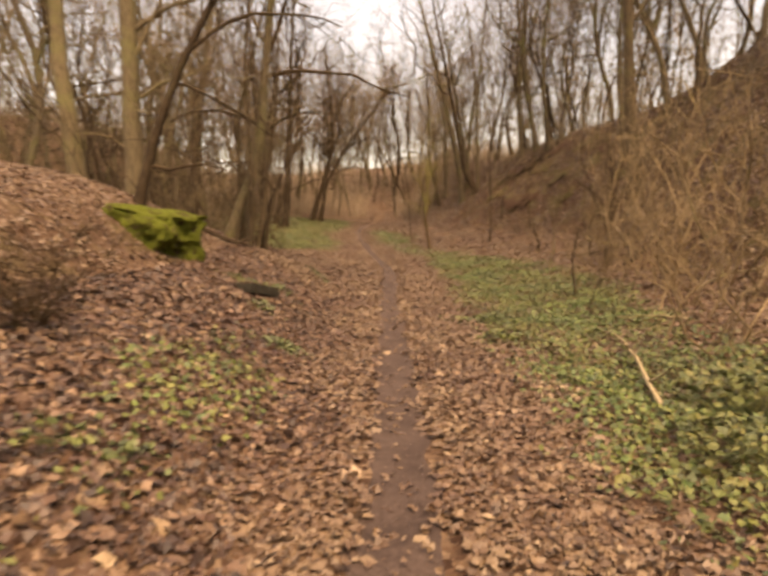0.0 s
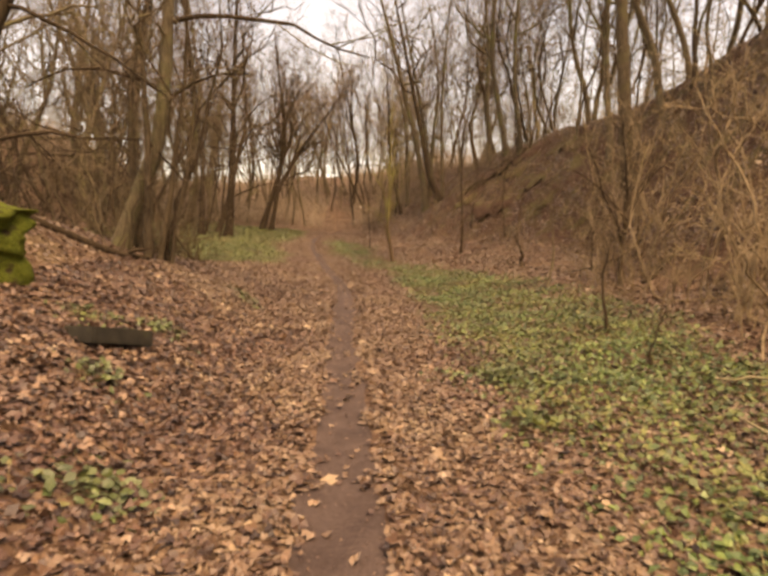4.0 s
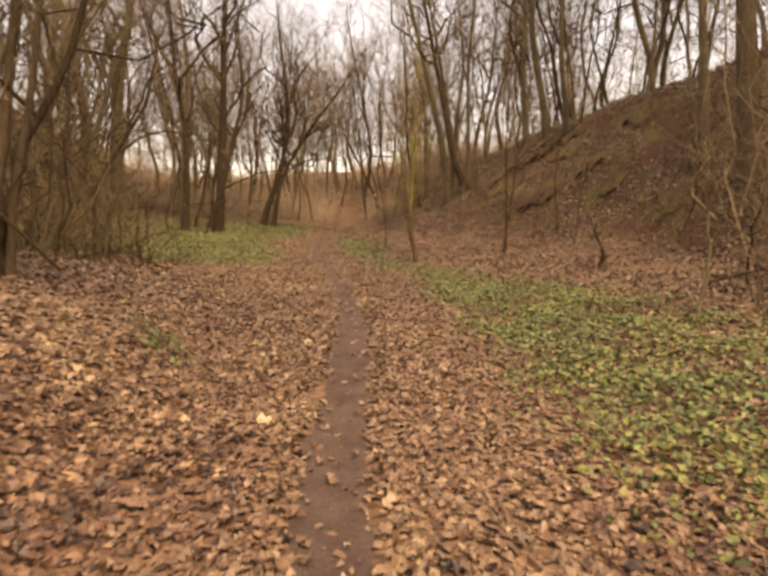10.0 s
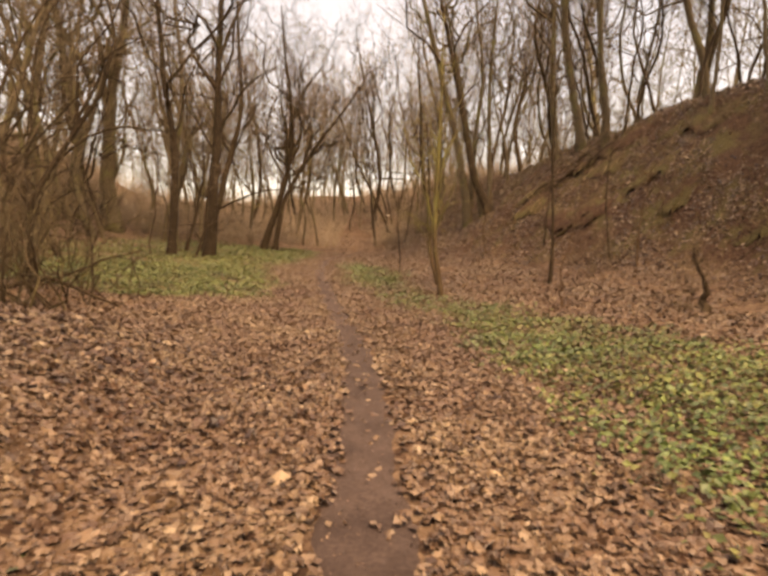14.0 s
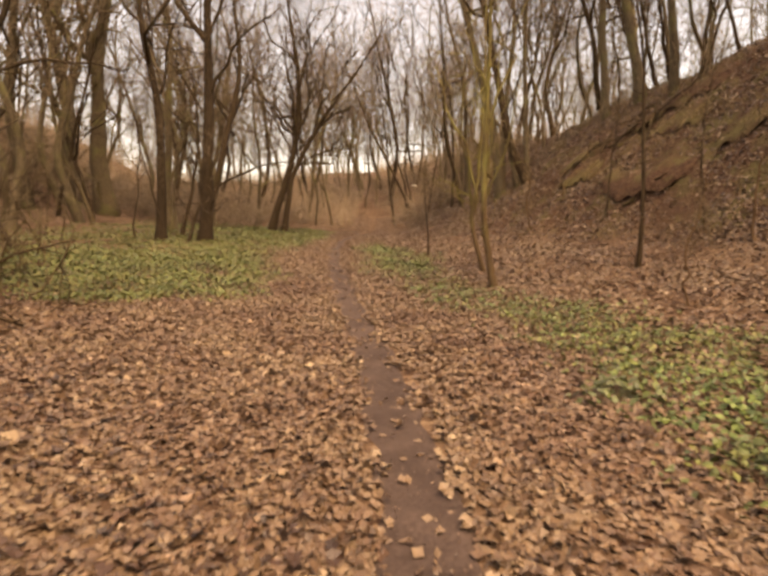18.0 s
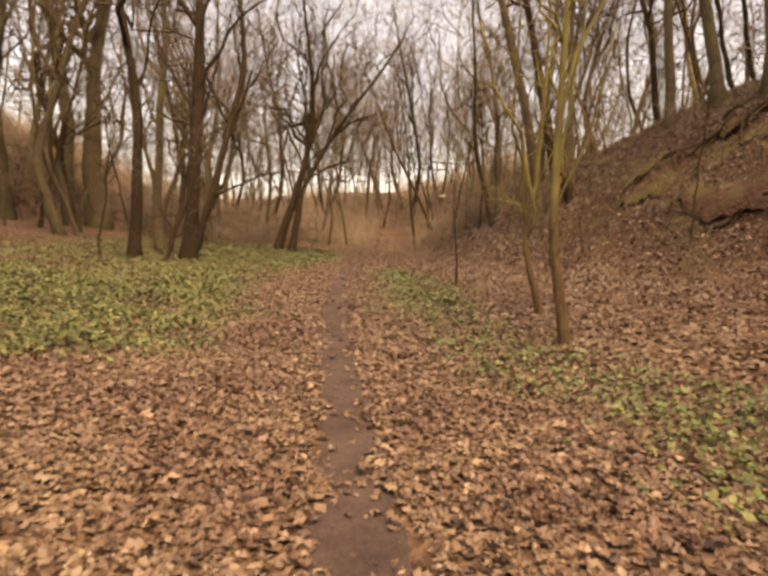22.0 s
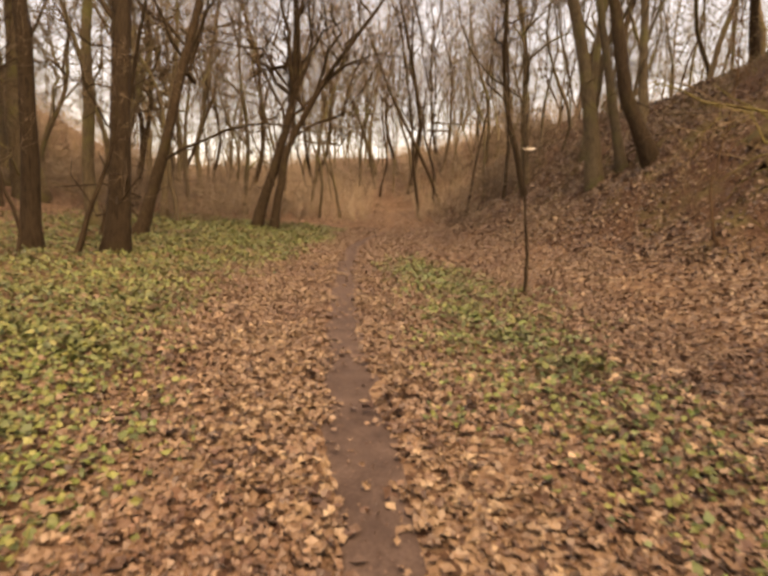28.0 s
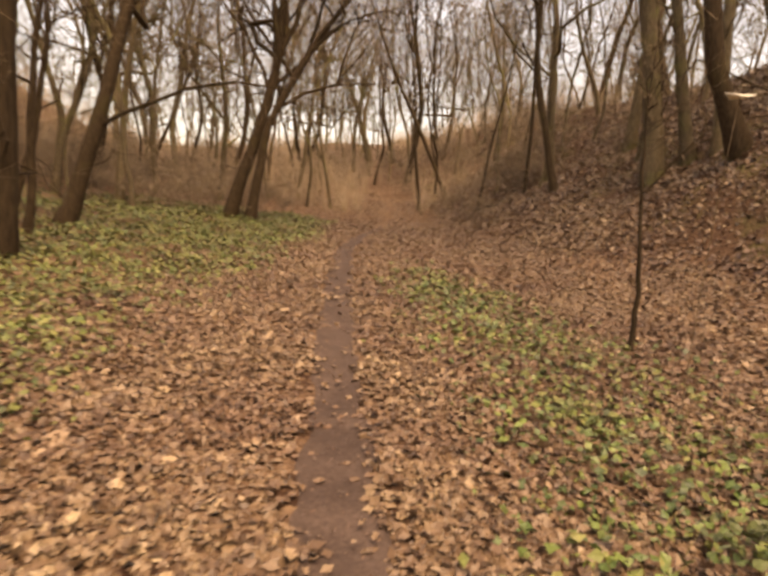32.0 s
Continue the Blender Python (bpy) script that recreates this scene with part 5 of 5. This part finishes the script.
def slab():
    """A dark broken slab that sticks out of the leaves."""
    bm = bmesh.new()
    bmesh.ops.create_cube(bm, size=1.0)
    for v in bm.verts:
        v.co = Vector((v.co.x * 0.76, v.co.y * 0.42, v.co.z * 0.17))
    bmesh.ops.bevel(bm, geom=bm.edges[:], offset=0.014, segments=2, affect="EDGES")
    bmesh.ops.subdivide_edges(bm, edges=[e for e in bm.edges if e.calc_length() > 0.1], cuts=5, use_grid_fill=True)
    for v in bm.verts:
        v.co += Vector((noise.noise(v.co * 5), noise.noise(v.co * 5 + Vector((9, 0, 0))), noise.noise(v.co * 7 + Vector((0, 9, 0))))) * 0.014
    ob = new("stone_slab", bpy.data.meshes.new("stone_slab"))
    bm.to_mesh(ob.data)
    bm.free()
    ob.data.materials.append(STONE)
    x, y = -2.02, 9.45
    ob.matrix_basis = pose(x, y, float(land(x, y)) + 0.075, 0, 0, 60) @ pose(0, 0, 0, -4, 14, 0)
    tagged(ob, "dark broken slab half buried in brown leaves", "slab")


slab()


def fallen_branch(label, pts, r0, r1, seed, material, shoots=5, name="fallen_branch"):
    """A branch lying on the ground along pts (x, y, height over the ground)."""
    rng = np.random.default_rng(seed)
    k = 9
    p = np.array(pts, float)
    s = np.linspace(0, len(p) - 1, k)
    line = np.stack([np.interp(s, np.arange(len(p)), p[:, c]) for c in range(3)], 1)
    line[:, :2] += rng.standard_normal((k, 2)) * 0.03
    line[:, 2] += land(line[:, 0], line[:, 1])
    origin = line[0].copy()
    root = new(name)
    root.location = origin
    g = Geo()
    g.tube(line - origin, np.linspace(r0, r1, k), 7, 0.08, rng)
    part("stem", g, material, root)
    if shoots:
        at, way, f = offshoots((line - origin)[None], shoots, rng, 0.2, 1.0, (25, 60))
        way[:, 2] = np.abs(way[:, 2])
        for j in range(shoots):
            t = Geo()
            strands(t, at[j:j + 1], way[j:j + 1], np.array((rng.uniform(0.2, 0.6),)), np.array((r1 * 0.8,)), 4, 4, rng, 0.0, 0.4, 0.3)
            part("side_shoot", t, material, root)
    return tagged(root, label, "branch" if name == "fallen_branch" else "log")


fallen_branch("pale dead branch lying over the green plants", ((3.5, 7.55, 0.20), (3.25, 6.5, 0.2), (2.9, 5.5, 0.18), (2.5, 4.4, 0.08)), 0.012, 0.026, 1, DEADWOOD, 3)
fallen_branch("thin dry stick lying level in the brush", ((4.15, 8.7, 0.16), (4.5, 8.2, 0.2), (4.75, 7.75, 0.18)), 0.012, 0.017, 2, DEADWOOD, 2)
fallen_branch("dead brown branch caught in the brush", ((4.9, 8.0, 0.55), (6.49, 9.16, 0.6), (8.08, 9.97, 0.5)), 0.02, 0.028, 3, BARK, 4)
fallen_branch("dark rotten log on the leafy bank", ((-4.4, 12.9, 0.04), (-3.5, 13.5, 0.05), (-2.95, 14.2, 0.03)), 0.075, 0.06, 4, BARK_DARK, 2, "fallen_log")
fallen_branch("dark broken log at the foot of the bank", ((7.47, 15.24, 0.03), (8.14, 15.79, 0.05), (8.58, 15.91, 0.02)), 0.07, 0.05, 5, BARK_DARK, 3, "fallen_log")
fallen_branch("thin dark branch lying at the foot of the thicket", ((6.98, 17.89, 0.06), (8.1, 18.1, 0.12), (9.3, 18.4, 0.10)), 0.02, 0.03, 6, BARK_DARK, 4)
fallen_branch("dark log lying up the leafy slope", ((8.96, 33.29, 0.06), (9.39, 32.9, 0.08), (9.71, 32.52, 0.05)), 0.08, 0.06, 7, BARK_DARK, 3, "fallen_log")
heap = random.Random(14)
for x, y in ((10.5, 37.3), (10.9, 36.8), (11.3, 36.3), (10.2, 36.9), (11.0, 35.6), (11.5, 35.2), (9.8, 37.2), (10.7, 36.0)):
    a, ln = heap.uniform(0, 6.28), heap.uniform(0.5, 1.1)
    fallen_branch("dark dead branch in a tangle on the upper slope", ((x - ln * math.cos(a), y - ln * math.sin(a), heap.uniform(0.02, 0.3)), (x, y, heap.uniform(0.2, 0.45)), (x + ln * math.cos(a), y + ln * math.sin(a), heap.uniform(0.02, 0.35))), 0.045, 0.02, heap.randint(20, 900), BARK_DARK, 4)
fallen_branch("long thin log lying at the foot of the far slope", ((5.68, 55.17, 0.03), (6.11, 53.77, 0.05), (6.73, 52.68, 0.03)), 0.045, 0.035, 9, BARK_DARK, 2, "fallen_log")
fallen_branch("bent dead stem leaning over the green plants", ((-5.4, 24.2, 0.05), (-4.4, 24.6, 0.75), (-3.7, 25.0, 1.0)), 0.03, 0.014, 10, BARK_DARK, 5)
fallen_branch("dead branch leaning out of the undergrowth", ((-5.6, 22.6, 0.1), (-4.6, 22.9, 0.5), (-3.5, 23.1, 0.05)), 0.035, 0.02, 11, BARK_DARK, 5)
fallen_branch("thin curved dry stem standing in the green plants", ((-4.2, 29.0, 0.0), (-4.0, 29.2, 0.45), (-3.5, 29.3, 0.25)), 0.009, 0.005, 12, STRAW, 2)
fallen_branch("short dark stick beside the path", ((0.75, 24.6, 0.03), (0.95, 24.65, 0.035), (1.15, 24.6, 0.03)), 0.014, 0.01, 14, BARK_DARK, 1)


def whip_with_leaf(x, y, height):
    """A hair-thin shoot with one large pale leaf left at its tip."""
    root = new("thin_shoot")
    root.location = (x + 0.25, y + 0.5, float(land(x + 0.25, y + 0.5)) - 0.03)
    rng = np.random.default_rng(3)
    zs = np.linspace(0, 1, 8)
    line = np.stack((-0.25 * zs ** 2, -0.5 * zs ** 2, height * zs), 1)
    g = Geo()
    g.tube(line, np.linspace(0.006, 0.0025, 8), 5, 0.05, rng)
    part("stem", g, TWIG, root)
    bm = bmesh.new()
    rim = [bm.verts.new((0.09 * math.cos(a) * (1.15 if i % 2 else 0.85), 0.06 * math.sin(a), 0.012 * math.cos(2 * a))) for i, a in enumerate(np.arange(10) * 0.6283)]
    under = [bm.verts.new(v.co + Vector((0, 0, -0.008))) for v in rim]
    bm.faces.new(rim)
    bm.faces.new(under[::-1])
    for i in range(10):
        bm.faces.new((rim[i], under[i], under[(i + 1) % 10], rim[(i + 1) % 10]))
    bmesh.ops.translate(bm, verts=bm.verts[:], vec=Vector(line[-1]))
    part("leaf", bm, SAWN, root, "pale whitish leaf")
    tagged(root, "hair-thin shoot with one pale leaf at its tip", "shoot")


whip_with_leaf(2.45, 33.6, 2.45)


def leafy_plant(label, x, y, seed, count, spread, size, material, height=0.18):
    """A small rosette or clump of leaves on short stalks."""
    rng = np.random.default_rng(seed)
    p = np.column_stack((x + rng.normal(0, spread, count), y + rng.normal(0, spread, count)))
    d = np.hypot(p[:, 0] - x, p[:, 1] - y) / (2.2 * spread)
    z = land(p[:, 0], p[:, 1]) + height * np.clip(1 - d * d, 0.1, 1) * rng.uniform(0.5, 1.0, count)
    base = np.array((x, y, float(land(x, y))))
    root = new("plant")
    root.location = base
    pos = np.column_stack((p, z))
    g = leaf_patch(pos, rng.uniform(0.7, 1.3, count) * size, rng, 0.6, ROUND, 0.1, 0.8)
    g.v = [g.v[0] - base.astype(np.float32)]
    tagged(part("foliage", g, material, root, smooth=False), kind="stuff")
    st = Geo()
    foot = np.column_stack((p * 0.35 + np.array((x, y)) * 0.65, land(p[:, 0], p[:, 1]) - 0.02)) - base
    spikes(st, foot, pos - base - foot, np.linalg.norm(pos - base - foot, axis=1), np.full(count, 0.003), rng, 0.0)
    tagged(part("stalk_mass", st, material, root), kind="stuff")
    tagged(root, label, "plant")


leafy_plant("dark green leafy plant growing under a dark slab", -1.75, 8.45, 1, 60, 0.16, 0.07, DARK_GREEN)
leafy_plant("small dark green plant among brown leaves", -1.75, 10.5, 2, 70, 0.17, 0.07, DARK_GREEN)
leafy_plant("dark green ivy-like clump on the leafy floor", -1.3, 14.9, 3, 90, 0.22, 0.065, DARK_GREEN)
leafy_plant("bluish-green leafy clump in the litter beside the path", -1.2, 6.85, 16, 80, 0.17, 0.07, DARK_GREEN, 0.14)
leafy_plant("yellow-green grassy tuft behind a dark slab", -2.35, 10.0, 17, 90, 0.22, 0.06, GREEN, 0.12)
leafy_plant("broad-leaved green plant beside the path", -1.85, 2.65, 4, 46, 0.15, 0.065, GREEN, 0.12)
leafy_plant("broad-leaved bluish-green plant among the leaves", -1.5, 2.75, 5, 36, 0.11, 0.06, DARK_GREEN, 0.12)
leafy_plant("yellow-green broad-leaved plant among the leaves", 2.0, 8.3, 6, 60, 0.17, 0.10, GREEN)
leafy_plant("tall bright green leafy clump beside the path", 3.3, 4.3, 7, 420, 0.45, 0.085, GREEN, 0.45)
leafy_plant("bright green leafy clump beside the path", 2.6, 3.4, 8, 300, 0.40, 0.08, GREEN, 0.3)
leafy_plant("dense dark green clump in the green band", 2.35, 9.7, 9, 160, 0.26, 0.07, DARK_GREEN, 0.2)
leafy_plant("fresh green clump at the edge of the leaves", 3.0, 19.3, 10, 120, 0.25, 0.07, GREEN, 0.15)
leafy_plant("dark green clump in the leaves", 2.75, 20.8, 11, 120, 0.22, 0.075, DARK_GREEN, 0.18)
leafy_plant("bright green clump beside the path", 2.25, 31.0, 12, 160, 0.25, 0.075, GREEN, 0.18)
leafy_plant("bright green clump in the leaf litter", 1.85, 34.0, 13, 120, 0.22, 0.07, GREEN, 0.14)
leafy_plant("fresh green clump at the edge of the green floor", -2.4, 30.9, 14, 140, 0.28, 0.075, GREEN, 0.15)
leafy_plant("bright green clump at the path's end of the litter", 2.0, 32.3, 15, 110, 0.2, 0.07, DARK_GREEN, 0.15)


def earth_ledge(label, line, seed, drop=0.22):
    """A broken edge on the slope: a leafy lip that juts out over dark bare earth, with a few bared roots."""
    rng = np.random.default_rng(seed)
    k = 8 * len(line) + 8
    p = np.array(line, float)
    s = np.linspace(0, len(p) - 1, k)
    ease = lambda v: np.convolve(np.pad(v, 2, "edge"), (0.12, 0.22, 0.32, 0.22, 0.12), "valid")
    x = np.interp(s, np.arange(len(p)), p[:, 0]) + ease(rng.normal(0, 0.14, k))
    y = np.interp(s, np.arange(len(p)), p[:, 1]) + ease(rng.normal(0, 0.10, k))
    e = 0.4
    gx, gy = land(x + e, y) - land(x - e, y), land(x, y + e) - land(x, y - e)
    ln = np.hypot(gx, gy) + 1e-6
    ux, uy = gx / ln, gy / ln
    fade = np.sin(np.linspace(0.05, math.pi - 0.05, k)) ** 0.6
    base = np.array((x[0], y[0], float(land(x[0], y[0]))))
    root = new("earth_ledge")
    root.location = base

    def row(off, rise):
        px, py = x + ux * off, y + uy * off
        return np.stack((px, py, land(px, py) + rise), 1) - base

    out = (0.20 + ease(0.12 * rng.standard_normal(k))) * fade
    high = drop * fade * np.clip(0.55 + ease(0.5 * rng.standard_normal(k)), 0.08, 1.1)
    rows = (row(0.75 + 0 * x, -0.03 + 0 * x), row(0.25 + 0 * x, 0.75 * high), row(-out, high), row(-out - 0.03, high - 0.06))
    under = (rows[-1], row(0.02 - 0.3 * out, 0.25 * high), row(0.10 - 0.6 * out, -0.06 + 0 * x))
    for name, sheet, mat in (("leafy_lip", rows, GROUND), ("earth_face", under, BARE_EARTH)):
        g = Geo()
        v = np.stack(sheet, 1)
        m = len(sheet)
        i = np.arange((k - 1) * (m - 1))
        a = (i // (m - 1)) * m + i % (m - 1)
        g.add(v.reshape(-1, 3), np.stack((a, a + 1, a + m + 1, a + m), 1))
        part(name, g, mat, root)
    for j in range(2):
        q = int(rng.integers(2, k - 2))
        d = np.linspace(0, 1, 6)
        g = Geo()
        rx = x[q] - ux[q] * (out[q] + 0.45 * d) + rng.normal(0, 0.03, 6).cumsum()
        ry = y[q] + rng.normal(0, 0.10, 6).cumsum()
        rz = land(rx, ry) + (high[q] - 0.08) * (1 - d) ** 1.5 + 0.015
        g.tube(np.stack((rx, ry, rz), 1) - base, 0.022 * (1 - 0.7 * d), 5, 0.1, rng)
        part("root", g, BARK_SAPLING, root)
    tagged(root, label, "earth bank")


LEDGES = (((9.34, 35.72), (9.09, 33.95), (9.49, 32.57), (10.07, 31.47)), ((10.27, 36.54), (10.89, 36.09), (11.55, 35.47), (11.91, 33.97), (12.3, 32.84)),
          ((8.66, 37.69), (8.9, 36.76), (9.25, 36.19)), ((10.62, 31.89), (11.01, 30.87), (11.18, 29.7)), ((10.47, 29.11), (10.93, 28.23)),
          ((10.61, 35.53), (10.86, 34.24), (11.15, 32.83)), ((11.77, 26.13), (12.21, 25.07)), ((12.08, 32.19), (12.37, 30.85), (12.56, 29.26)),
          ((10.77, 25.74), (11.12, 24.73)), ((9.2, 38.98), (9.57, 38.05), (10.07, 37.08)))
for spot, line in enumerate(LEDGES):
    earth_ledge("broken ledge of dark bare earth under leaves on the slope", line, 400 + spot, 0.46 if spot in (0, 1, 2, 5) else 0.32)
